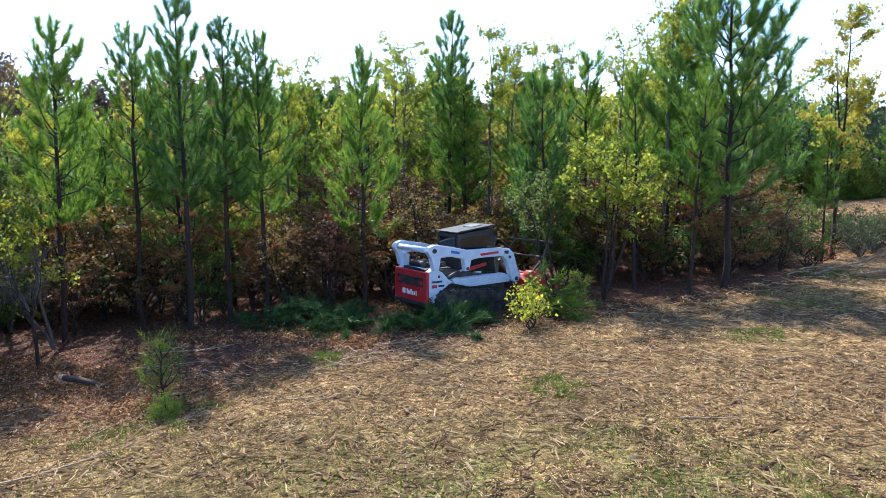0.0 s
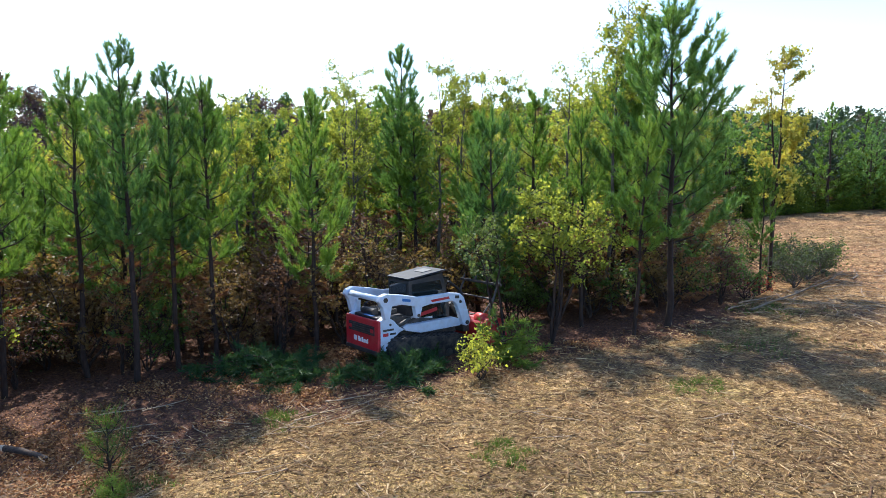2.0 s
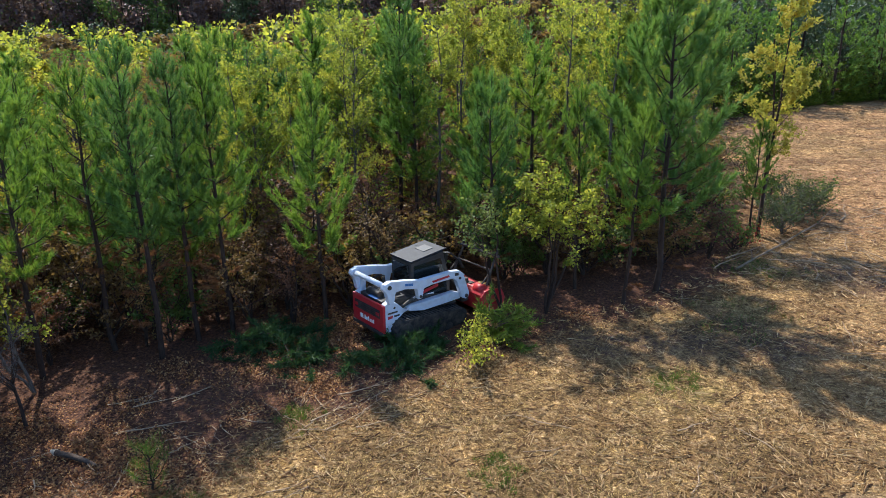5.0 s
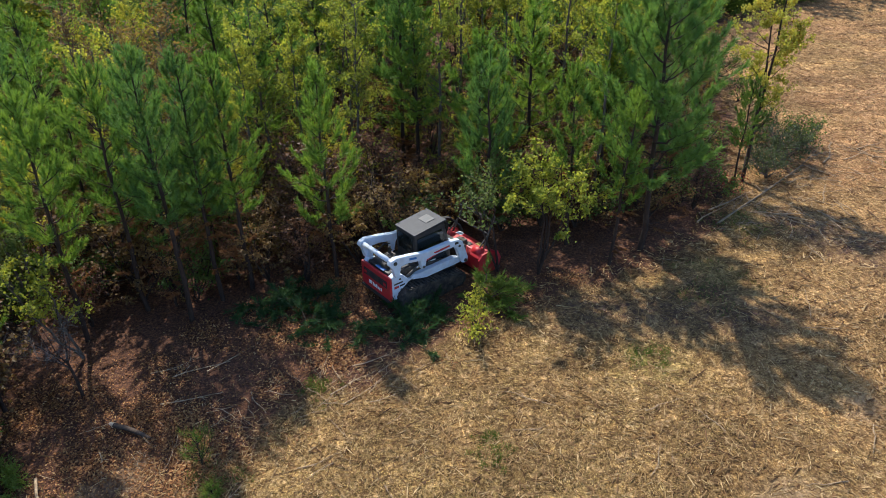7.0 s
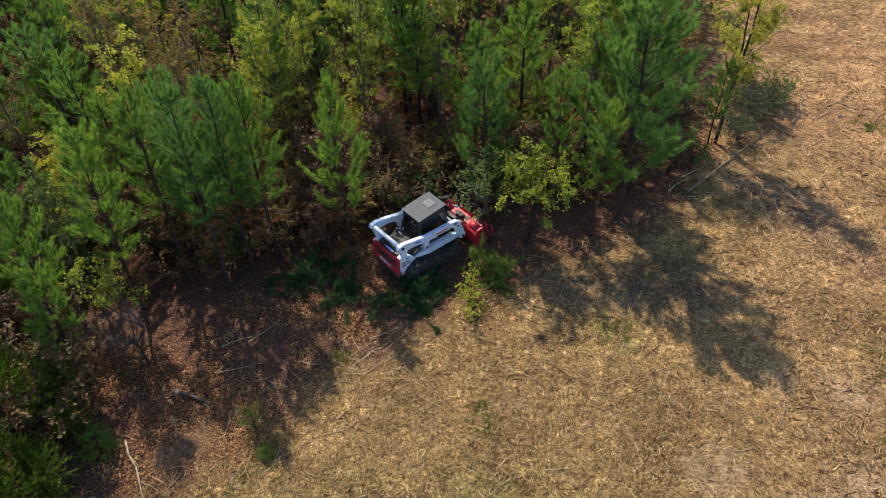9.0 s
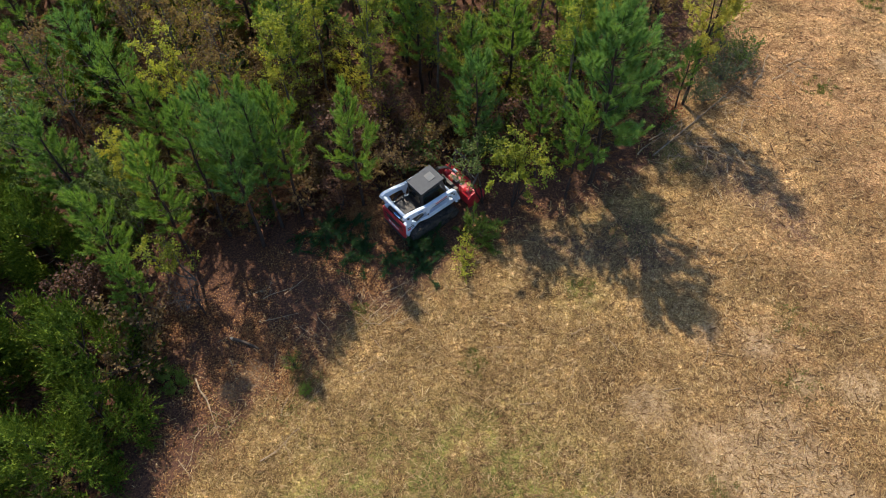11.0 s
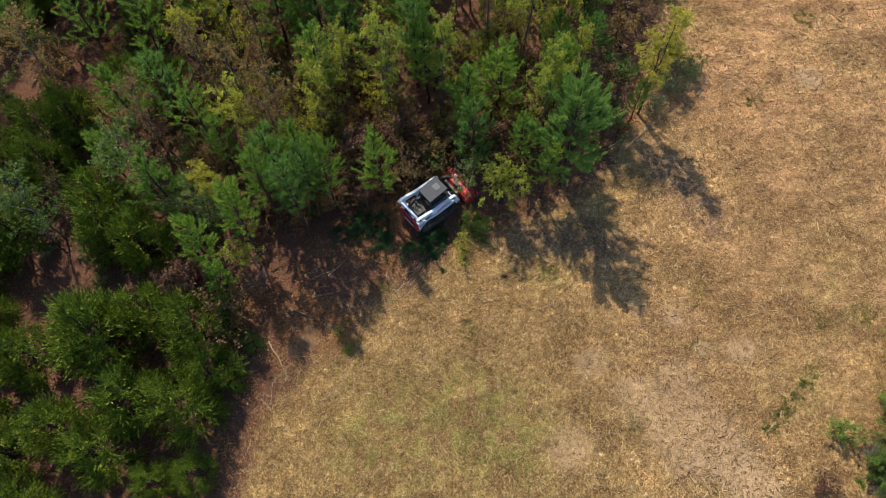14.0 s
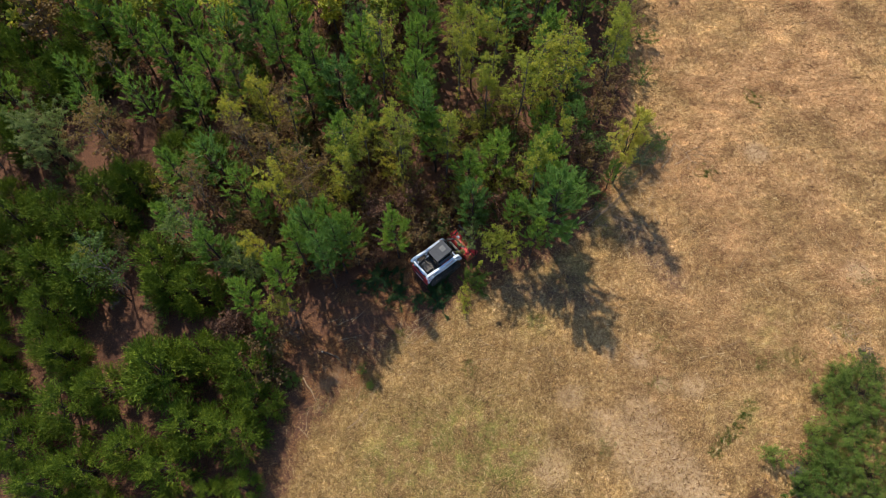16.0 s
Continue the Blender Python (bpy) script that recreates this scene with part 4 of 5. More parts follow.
def arm_profile():
    return [(-0.1, 1.76), (-0.04, 1.88), (0.14, 1.93), (0.7, 1.84), (1.15, 1.74), (2.2, 1.74), (2.5, 1.7), (2.64, 1.58), (2.86, 0.95), (2.83, 0.83), (2.72, 0.79), (2.6, 0.85),
            (2.4, 1.4), (2.26, 1.52), (1.5, 1.52), (1.24, 1.48), (1.17, 1.22), (1.06, 1.2), (1.0, 1.52), (0.6, 1.61), (0.3, 1.6), (0.24, 1.3), (0.1, 1.28), (0.02, 1.6)]


def loader():
    m = pose(-0.8, 18.66, float(ground_z(0.2, 19.3)) - 0.02, -2.0, 1.0, 35.0) @ Matrix.Diagonal((1.05, 1.05, 1.05, 1))
    ob = thing("track_loader", m, "white and red compact track loader with black cab", "loader")
    # body and panels
    body = slab([(0.04, 0.5), (0.04, 1.18), (0.3, 1.3), (0.95, 1.22), (2.5, 0.95), (2.62, 0.62), (2.3, 0.5)], -0.55, 0.55, 0.02)
    part("body", body, STEEL, ob)
    for s in (-1, 1):
        a, b = (-0.74, -0.56) if s < 0 else (0.56, 0.74)
        part("rear_side_panel", slab([(0.02, 0.44), (0.02, 1.25), (0.2, 1.34), (0.42, 1.22), (0.62, 1.02), (0.78, 0.94), (0.62, 0.9), (0.48, 0.8), (0.36, 0.62), (0.3, 0.46)], a, b, 0.02), WHITE, ob, "white steel rear side panel")
        part("fender", slab([(0.8, 0.9), (0.72, 1.0), (0.86, 1.06), (1.05, 1.03), (2.4, 1.05), (2.6, 0.98), (2.62, 0.8), (1.3, 0.78)], a, b, 0.02), WHITE, ob, "white steel side panel above the track")
        y0 = a - 0.004 if s < 0 else b
        dec = block(0.12, 0.5, y0, y0 + 0.004, 0.98, 1.03, 0)
        block(0.16, 0.3, y0, y0 + 0.004, 0.86, 0.93, 0, dec)
        part("side_decal_red", block(0.1, 0.26, y0, y0 + 0.004, 0.84, 0.92, 0), RED, ob)
        part("side_lettering", block(0.1, 0.42, y0, y0 + 0.004, 0.97, 1.02, 0), STEEL, ob)
        part("model_lettering", block(0.3, 0.48, y0, y0 + 0.004, 0.86, 0.91, 0), STEEL, ob)
        dec.free()
        part("sprocket_cover", rod((0.32, y0, 1.12), (0.32, y0 + 0.01, 1.12), 0.035, sides=16), STEEL, ob)
        # links between arm and body
        part("rear_link", slab([(0.12, 1.2), (0.2, 1.6), (0.3, 1.57), (0.28, 1.18)], a + 0.02, b - 0.02, 0.01), WHITE, ob)
        yc = (a + b) / 2
        part("lift_cylinder", rod((0.5, yc, 1.0), (1.0, yc, 1.18), 0.055), STEEL, ob)
        part("cylinder_rod", rod((0.95, yc, 1.16), (1.12, yc, 1.23), 0.028), CHROME, ob)
        # lift arm, with decals
        arm = part("lift_arm", slab(arm_profile(), -0.86 if s < 0 else 0.7, -0.7 if s < 0 else 0.86, 0.022), WHITE, ob, "white boxed steel lift arm")
        yo = -0.864 if s < 0 else 0.86
        part("arm_stripe", slab([(1.5, 1.63), (2.1, 1.66), (2.14, 1.6), (1.55, 1.57)], yo, yo + 0.004, 0), RED, arm)
        part("arm_badge", slab([(0.6, 1.7), (0.86, 1.65), (0.86, 1.72), (0.6, 1.77)], yo, yo + 0.004, 0), BLUE, arm)
        part("arm_logo", slab([(2.32, 1.58), (2.46, 1.57), (2.46, 1.65), (2.32, 1.66)], yo, yo + 0.004, 0), STEEL, arm)
        for px, pz, pr in ((2.74, 0.89, 0.055), (0.1, 1.78, 0.06), (2.5, 1.48, 0.04), (1.11, 1.28, 0.04)):
            part("pivot_pin", rod((px, yo - 0.02, pz), (px, yo + 0.024, pz), pr, sides=18), STEEL, arm)
        # undercarriage
        ty0, ty1 = (-1.0, -0.57) if s < 0 else (0.57, 1.0)
        loop = track_loop()
        track = part("track", slab(loop, ty0, ty1, 0.02), RUBBER, ob, "dusty black rubber track")
        n = len(loop)
        for k in range(n):
            (xa, za), (xb, zb) = loop[k], loop[(k + 1) % n]
            ln = math.hypot(xb - xa, zb - za)
            for q in range(max(1, int(ln / 0.12))):
                f = (q + 0.5) / max(1, int(ln / 0.12))
                cx, cz, an = xa + (xb - xa) * f, za + (zb - za) * f, math.atan2(zb - za, xb - xa)
                bm = block(-0.03, 0.03, ty0 + 0.01, ty1 - 0.01, -0.03, 0.03, 0)
                bm.transform(pose(cx, 0, cz, 0, -math.degrees(an), 0))
                part("track_lug", bm, RUBBER, track)
        yf = ty0 - 0.012 if s < 0 else ty1 - 0.012
        for cx, cz, r in ((0.52, 0.46, 0.23), (2.38, 0.36, 0.17), (0.95, 0.2, 0.12), (1.3, 0.2, 0.12), (1.65, 0.2, 0.12), (2.0, 0.2, 0.12)):
            part("roller", rod((cx, yf, cz), (cx, yf + 0.024, cz), r, sides=22), STEEL, track)
            part("hub", rod((cx, yf - 0.012, cz), (cx, yf + 0.036, cz), r * 0.4, sides=14), STEEL, track)
    part("rear_cross_tube", rod((0.06, -0.8, 1.78), (0.06, 0.8, 1.78), 0.075, sides=20), WHITE, ob, "round white cross tube between the arms", True)
    part("front_cross_tube", rod((2.45, -0.8, 1.52), (2.45, 0.8, 1.52), 0.05, sides=16), WHITE, ob, smooth=True)
    # tailgate
    gate = part("tailgate", block(-0.06, 0.03, -0.75, 0.75, 0.46, 1.25, 0.035), RED, ob, "red steel tailgate with black grille")
    part("grille", block(-0.075, -0.055, -0.6, 0.6, 0.86, 1.1, 0.01), BLACK, gate)
    for k in range(4):
        part("grille_slat", block(-0.085, -0.072, -0.56, 0.56, 0.885 + 0.055 * k, 0.905 + 0.055 * k, 0.003), STEEL, gate)
    for s in (-1, 1):
        part("tail_light", block(-0.086, -0.07, s * 0.5 - 0.07, s * 0.5 + 0.07, 0.93, 1.02, 0.008), RED, gate)
    part("logo_mark", block(-0.068, -0.058, 0.22, 0.36, 0.62, 0.75, 0.004), BRIGHT, gate)
    for k, (w, h) in enumerate(((0.075, 0.13), (0.06, 0.09), (0.06, 0.13), (0.055, 0.09), (0.055, 0.09), (0.04, 0.12))):
        y = 0.16 - k * 0.085
        part("logo_bar", block(-0.068, -0.058, y - w, y, 0.62, 0.62 + h, 0.004), BRIGHT, gate)
    part("bumper", block(-0.1, 0.1, -0.72, 0.72, 0.4, 0.49, 0.02), BLACK, ob, "black steel rear bumper")
    # engine bay
    part("engine_cover", block(0.06, 0.85, -0.52, 0.52, 1.16, 1.3, 0.03), BLACK, ob)
    part("cooler", block(0.3, 0.8, -0.36, 0.36, 1.3, 1.42, 0.02), STEEL, ob)
    for k in range(7):
        part("cooler_fin", block(0.33 + 0.065 * k, 0.345 + 0.065 * k, -0.33, 0.33, 1.42, 1.435, 0), STEEL, ob)
    part("exhaust_pipe", rod((0.7, 0.3, 1.3), (0.7, 0.3, 1.62), 0.045), STEEL, ob)
    part("filter_housing", rod((0.2, -0.25, 1.38), (0.2, 0.3, 1.38), 0.09, sides=18), BLACK, ob)
    part("bay_badge", block(0.03, 0.16, -0.3, 0.1, 1.305, 1.312, 0), BLUE, ob)
    for k in range(4):
        part("hydraulic_hose", pipe([(0.3 + 0.06 * k, 0.5, 1.3), (0.4, 0.55 - 0.03 * k, 1.5), (0.7, 0.6, 1.55 + 0.02 * k), (0.95, 0.62, 1.5)], 0.014), BLACK, ob)
    # cab
    cab = part("cab", slab([(1.12, 0.9), (1.1, 2.11), (2.22, 2.24), (2.46, 1.3), (2.44, 0.8), (1.1, 0.76)], -0.47, 0.47, 0.03), BLACK, ob, "black enclosed cab")
    for s in (-1, 1):
        y0 = -0.482 if s < 0 else 0.47
        part("side_window", slab([(1.22, 1.1), (1.18, 2.02), (2.12, 2.06), (2.34, 1.3), (2.32, 1.02), (1.3, 0.98)], y0, y0 + 0.012, 0.004), GLASS, cab, "dark tinted side window")
        y1 = y0 - 0.004 if s < 0 else y0 + 0.012
        part("window_sticker", slab([(1.4, 1.24), (2.0, 1.34), (2.02, 1.25), (1.42, 1.14)], y1, y1 + 0.004, 0), RED, cab)
        part("window_lettering", slab([(1.42, 1.05), (1.85, 1.06), (1.85, 1.12), (1.42, 1.11)], y1, y1 + 0.004, 0), BRIGHT, cab)
    part("rear_window", block(1.085, 1.1, -0.36, 0.36, 1.5, 2.03, 0.004), GLASS, cab)
    win = block(-0.006, 0.006, -0.42, 0.42, -0.36, 0.36, 0.003)
    win.transform(pose(2.35, 0, 1.74, 0, 17.0, 0))
    part("front_window", win, GLASS, cab)
    roof = part("roof_panel", slab([(1.08, 2.14), (1.08, 2.17), (2.3, 2.32), (2.3, 2.29)], -0.5, 0.5, 0.01), ROOF, cab, "grey sheet steel roof panel")
    part("roof_hatch", slab([(1.74, 2.252), (1.74, 2.268), (2.08, 2.31), (2.08, 2.294)], -0.2, 0.2, 0.008), HATCH, roof)
    part("roof_rim", slab([(1.08, 2.17), (1.08, 2.182), (2.3, 2.332), (2.3, 2.32)], -0.5, -0.47, 0), ROOF, roof)
    for s in (-1, 1):
        part("work_light", block(2.16, 2.26, s * 0.38 - 0.07, s * 0.38 + 0.07, 2.06, 2.15, 0.01), BLACK, cab)
        part("grab_bar", rod((2.46, s * 0.44, 1.0), (2.3, s * 0.44, 1.5), 0.016), STEEL, cab)
    # coupler and mulching head
    part("coupler", slab([(2.86, 0.55), (2.86, 1.2), (3.02, 1.2), (3.1, 0.55)], -0.55, 0.55, 0.02), STEEL, ob)
    for s in (-1, 1):
        part("tilt_cylinder", rod((2.6, s * 0.3, 1.36), (2.92, s * 0.3, 0.9), 0.045), STEEL, ob)
    up = pose(3.2, 0, 0.52) @ Matrix.Diagonal((0.92, 0.9, 0.92, 1)) @ pose(-3.08, 0, -0.66)
    head = part("mulcher_head", slab([(3.08, 0.42), (3.06, 0.95), (3.2, 1.1), (3.52, 1.12), (3.86, 0.98), (3.98, 0.7), (3.9, 0.5), (3.72, 0.62), (3.5, 0.66), (3.32, 0.52)], -1.1, 1.1, 0.03), RED, ob, "red steel forestry mulching head")
    for s in (-1, 1):
        a = -1.16 if s < 0 else 1.085
        part("side_plate", slab([(3.04, 0.3), (3.02, 0.9), (3.2, 1.08), (3.55, 1.12), (3.92, 1.0), (4.06, 0.7), (3.96, 0.36), (3.6, 0.24)], a, a + 0.075, 0.02), RED, head)
        part("bearing_cap", rod((3.55, a - 0.02, 0.55), (3.55, a + 0.095, 0.55), 0.16, sides=20), RED, head)
        part("motor_housing", rod((3.3, s * 0.62, 1.05), (3.3, s * 0.98, 1.05), 0.17, sides=18), RED, head, smooth=True)
        part("decal", block(3.5, 3.68, s * 0.55 - 0.14, s * 0.55 + 0.14, 1.122, 1.126, 0), YELLOW if s < 0 else BRIGHT, head)
        part("vent", block(3.24, 3.42, s * 0.25 - 0.12, s * 0.25 + 0.12, 1.112, 1.13, 0.004), BLACK, head)
        part("skid_shoe", slab([(3.1, 0.18), (3.1, 0.26), (3.9, 0.3), (4.0, 0.4), (4.04, 0.36), (3.92, 0.2)], a, a + 0.075, 0.01), STEEL, head)
        part("push_bar_post", rod((3.5, s * 0.85, 1.08), (3.95, s * 0.8, 2.0), 0.035), STEEL, head)
        part("push_bar_brace", rod((3.15, s * 0.85, 1.05), (3.72, s * 0.82, 1.56), 0.026), STEEL, head)
    part("drum", rod((3.55, -1.06, 0.52), (3.55, 1.06, 0.52), 0.24, sides=24), STEEL, head)
    for k in range(26):
        a = k * 2.4
        y = -1.0 + 2.0 * k / 25
        bm = block(-0.04, 0.04, -0.03, 0.03, 0.22, 0.3, 0.008)
        bm.transform(pose(3.55, y, 0.52, 0, math.degrees(a), 0))
        part("cutter_tooth", bm, STEEL, head)
    part("push_bar", block(3.9, 4.0, -0.95, 0.95, 1.98, 2.05, 0.012), STEEL, head)
    part("push_bar_lower", rod((3.74, -0.82, 1.58), (3.74, 0.82, 1.58), 0.03), STEEL, head)
    for k in range(4):
        y = -0.84 + 0.56 * k
        part("push_bar_tooth", slab([(3.9, 2.04), (4.02, 2.2), (4.02, 2.04)], y - 0.02, y + 0.02, 0.004), STEEL, head)
    part("motor_block", block(3.12, 3.36, -0.16, 0.16, 1.0, 1.24, 0.03), STEEL, head)
    head.matrix_basis = up
    for k in range(3):
        part("head_hose", pipe([(2.5, 0.55 + 0.05 * k, 1.5), (2.74, 0.4 + 0.06 * k, 1.82), (3.04, 0.22 + 0.05 * k, 1.84), (3.25, 0.05 * k, 1.6), (3.34, 0.04 * k - 0.04, 1.36)], 0.02), BLACK, ob)
    return ob


loader()


# ---- brush, shrubs and litter ----
def brush_pile(seed, length, wide, high, count, material, bark=BARK):
    """Felled boughs heaped on the ground: bent stems with tufts."""
    rng = np.random.default_rng(seed)
    wood, leaf = Soup(), Soup()
    P, D = [], []
    for k in range(count):
        p = np.array([rng.normal(0, length / 3), rng.normal(0, wide / 3), 0])
        fall = math.exp(-(p[0] / length * 2) ** 2 - (p[1] / wide * 2) ** 2)
        p[2] = rng.uniform(0.02, 0.1 + high * fall)
        pts = curve(p, rng.normal(0.4, 0.9) + (3.14 if rng.random() < 0.3 else 0), radians(rng.uniform(-6, 24)), rng.uniform(0.4, 1.1), -0.05, 3)
        wood.tube(pts, np.array([0.016, 0.01, 0.004]), 4)
        for q in range(7):
            s = rng.uniform(0.2, 1)
            P.append(pts[0] + (pts[2] - pts[0]) * s)
            D.append(unit(pts[2] - pts[0] + rng.normal(0, 0.35, 3)))
    P, D = np.array(P), np.array(D)
    i = np.repeat(np.arange(len(P)), 24)
    n = len(i)
    d = unit(D[i] + unit(rng.normal(size=(n, 3))) * 0.9 + [0, 0, 0.1])
    p = P[i] + D[i] * rng.uniform(-0.15, 0.2, n)[:, None]
    p[:, 2] = np.maximum(p[:, 2], 0.01)
    leaf.blades(p, d, rng.uniform(0.12, 0.24, n), rng.uniform(0.016, 0.03, n), rng)
    return wood, leaf, bark, material


def shrub(seed, height, radius, count, size, material):
    return hardwood(seed, height, radius, 0.08, count, size, material, bark=BARK, stems=4, upright=1.0)


def bare_shrub(seed, height, radius, trunk=0.3):
    """A leafless small tree: one leaning stem that forks into thin limbs and many fine twigs."""
    rng = np.random.default_rng(seed)
    wood, twig = Soup(), Soup()
    fork = np.array([-0.35 * trunk, 0.1, 1.0]) * height * trunk
    wood.tube(np.array([[0, 0, -0.02], fork * 0.5 + [0.03, 0, 0], fork]), np.array([0.045, 0.036, 0.03]) * height / 3, 7)
    for k in range(11):
        az, el = rng.uniform(0, 6.283), radians(rng.uniform(25, 80))
        pts = curve(fork * rng.uniform(0.75, 1.0), az, el, height * (1 - trunk) * rng.uniform(0.6, 1.05), 0.1, 5)
        pts += np.cumsum(rng.normal(0, 0.04, (5, 3)), 0) * [[0], [1], [1], [1], [1]]
        wood.tube(pts, np.linspace(0.015, 0.004, 5) * height / 3, 5)
        for q in range(18):
            s = rng.uniform(0.3, 1)
            p = np.array([np.interp(s, np.linspace(0, 1, 5), pts[:, c]) for c in range(3)])
            d = unit(rng.normal(size=3) + [0, 0, 0.6])
            l = rng.uniform(0.3, 0.9) * radius
            twig.tube(np.array([p, p + d * l * 0.5, p + d * l + rng.normal(0, 0.08, 3)]), np.array([0.006, 0.004, 0.002]), 3)
    return wood, twig, BARK, TWIG_GREY


def heap(made, x, y, turn, name, label, category, group="", parts=("stem", "foliage")):
    wood, leaf, bark, green = made
    ob = thing(name, pose(x, y, float(ground_z(x, y)), 0, 0, turn), label, category, group)
    put(parts[0], wood, bark, ob, True)
    put(parts[1], leaf, green, ob)
    return ob


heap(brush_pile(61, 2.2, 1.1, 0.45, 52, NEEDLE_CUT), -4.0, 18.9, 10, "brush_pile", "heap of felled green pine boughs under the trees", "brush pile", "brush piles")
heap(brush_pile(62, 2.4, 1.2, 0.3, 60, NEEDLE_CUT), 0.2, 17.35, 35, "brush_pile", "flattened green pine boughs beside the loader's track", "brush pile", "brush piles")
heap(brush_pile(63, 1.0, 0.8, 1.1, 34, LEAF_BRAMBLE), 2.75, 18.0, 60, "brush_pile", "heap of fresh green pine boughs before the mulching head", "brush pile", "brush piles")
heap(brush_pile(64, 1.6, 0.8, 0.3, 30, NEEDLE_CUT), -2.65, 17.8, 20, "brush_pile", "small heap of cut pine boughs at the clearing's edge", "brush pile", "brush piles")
heap(hardwood(65, 1.2, 1.1, 0.05, 1900, 0.08, BRUSH_GREY, stems=9, upright=0.7), 16.0, 26.2, 50, "brush_pile", "heap of grey-green cut brush by twin stems", "brush pile", "brush piles")
heap(shrub(66, 0.75, 0.45, 700, 0.09, LEAF_LIME), 2.1, 16.6, 0, "leafy_shrub", "low yellow-green leafy shrub at the clearing's edge", "shrub", "shrubs")
heap(hardwood(67, 4.2, 1.45, 0.45, 4600, 0.1, LEAF_LIME, bark=BARK, stems=4, upright=0.5), 4.5, 19.5, 40, "oak_sapling", "leaning oak sapling with yellow and green leaves", "sapling", parts=("trunk", "crown"))
heap(hardwood(68, 3.5, 0.95, 0.58, 900, 0.1, LEAF_PALE, bark=BARK, stems=2, upright=0.6), 3.2, 19.9, 80, "oak_sapling", "slim sapling with pale silvery green leaves", "sapling", parts=("trunk", "crown"))
heap(hardwood(97, 3.9, 0.9, 0.35, 1500, 0.1, LEAF_LIME, stems=2), -9.7, 17.3, 0, "leafy_sapling", "young sapling with bright yellow-green leaves", "sapling", parts=("trunk", "crown"))
heap(hardwood(98, 5.2, 1.5, 0.15, 5000, 0.09, LEAF_PALE, stems=3), -12.3, 19.8, 0, "leafy_sapling", "bushy sapling with pale silvery green leaves", "sapling", parts=("trunk", "crown"))
heap(bare_shrub(69, 3.3, 0.8, 0.38), -9.1, 15.55, 0, "bare_shrub", "leafless grey shrub with many fine twigs", "shrub", "shrubs", ("stem", "twig"))
heap(bare_shrub(70, 3.0, 0.8), -21.5, 19.3, 0, "bare_shrub", "leafless grey shrub with many fine twigs", "shrub", "shrubs", ("stem", "twig"))
heap(pine(71, 1.05, 0.36, 0.12, 18, 0.007, 0.2, LEAF_BRAMBLE, 0.8), -5.1, 12.5, 0, "pine_seedling", "thin grey-green pine seedling in the clearing", "seedling", parts=("trunk", "crown"))
heap(cedar(75, 0.45, 0.3, 130, 9, LEAF_WEED), -4.65, 11.5, 0, "cedar_seedling", "small bright green seedling in the clearing", "seedling", parts=("trunk", "crown"))
heap(cedar(73, 0.8, 0.75, 260, 10, LEAF_WEED), -10.0, 12.4, 0, "cedar_seedling", "small green cedar seedling in the shade", "seedling", parts=("trunk", "crown"))
for k, (x, y, r) in enumerate(((10.3, 23.4, 0.9), (11.6, 25.2, 1.0), (12.2, 23.6, 0.7), (9.4, 25.4, 1.1), (13.6, 27.4, 1.0), (16.4, 29.5, 0.9), (17.2, 33.5, 1.2), (15.2, 27.2, 0.8), (18.0, 37.5, 1.2))):
    heap(shrub(300 + k, 0.85, r, 700, 0.09, LEAF_GREEN), x, y, 70 * k, "leafy_shrub", "green brush shrub along the wood's edge", "shrub", "shrubs")
for k, (x, y, r) in enumerate(((24.2, 5.6, 2.0), (26.0, 8.0, 1.8), (22.5, 2.6, 1.8), (27.0, 3.5, 2.0), (20.6, 2.8, 1.0), (24.8, 3.2, 1.8), (28.0, 6.0, 2.0))):
    heap(hardwood(80 + k, 1.3, r, 0.05, 12000, 0.062, LEAF_WEED if k % 2 else LEAF_BRAMBLE, bark=BARK, stems=7, upright=0.4), x, y, 50 * k, "leafy_shrub", "dense green bramble shrub at the field's far side", "shrub", "shrubs")
for k, (x, y, r) in enumerate(((23.6, 7.9, 0.8), (24.6, 8.7, 0.9), (25.8, 9.4, 0.8), (27.2, 9.3, 1.0), (22.8, 4.6, 0.8), (21.6, 4.0, 0.7), (22.6, 5.8, 0.6), (25.4, 6.6, 0.9), (23.4, 3.8, 0.9), (24.6, 1.8, 1.0), (26.2, 2.0, 1.0), (21.4, 1.4, 0.9))):
    heap(hardwood(330 + k, 0.7, r, 0.05, 2600, 0.07, (LEAF_WEED, LEAF_BRAMBLE, LEAF_WEED, LEAF_GREEN)[k % 4], bark=BARK, stems=7, upright=0.4), x, y, 70 * k, "leafy_shrub", "low green weeds and bramble at the field's far side", "shrub", "shrubs")
heap(bare_shrub(76, 1.1, 0.7, 0.1), 20.6, 3.6, 40, "bare_shrub", "low leafless grey brush at the field's side", "shrub", "shrubs", ("stem", "twig"))
heap(bare_shrub(77, 0.9, 0.7, 0.1), 26.9, 10.4, 40, "bare_shrub", "low leafless grey brush at the field's side", "shrub", "shrubs", ("stem", "twig"))
heap(shrub(99, 0.8, 0.7, 1100, 0.09, LEAF_WEED), 19.5, 4.5, 0, "leafy_shrub", "small bright green shrub at the field's side", "shrub", "shrubs")
heap(shrub(74, 0.5, 0.9, 1200, 0.08, LEAF_RED), 18.0, 2.2, 0, "leafy_shrub", "low russet-brown brush at the field's side", "shrub", "shrubs")
heap(bare_shrub(72, 0.9, 0.6, 0.1), 20.4, 2.2, 0, "bare_shrub", "low leafless grey brush at the field's side", "shrub", "shrubs", ("stem", "twig"))
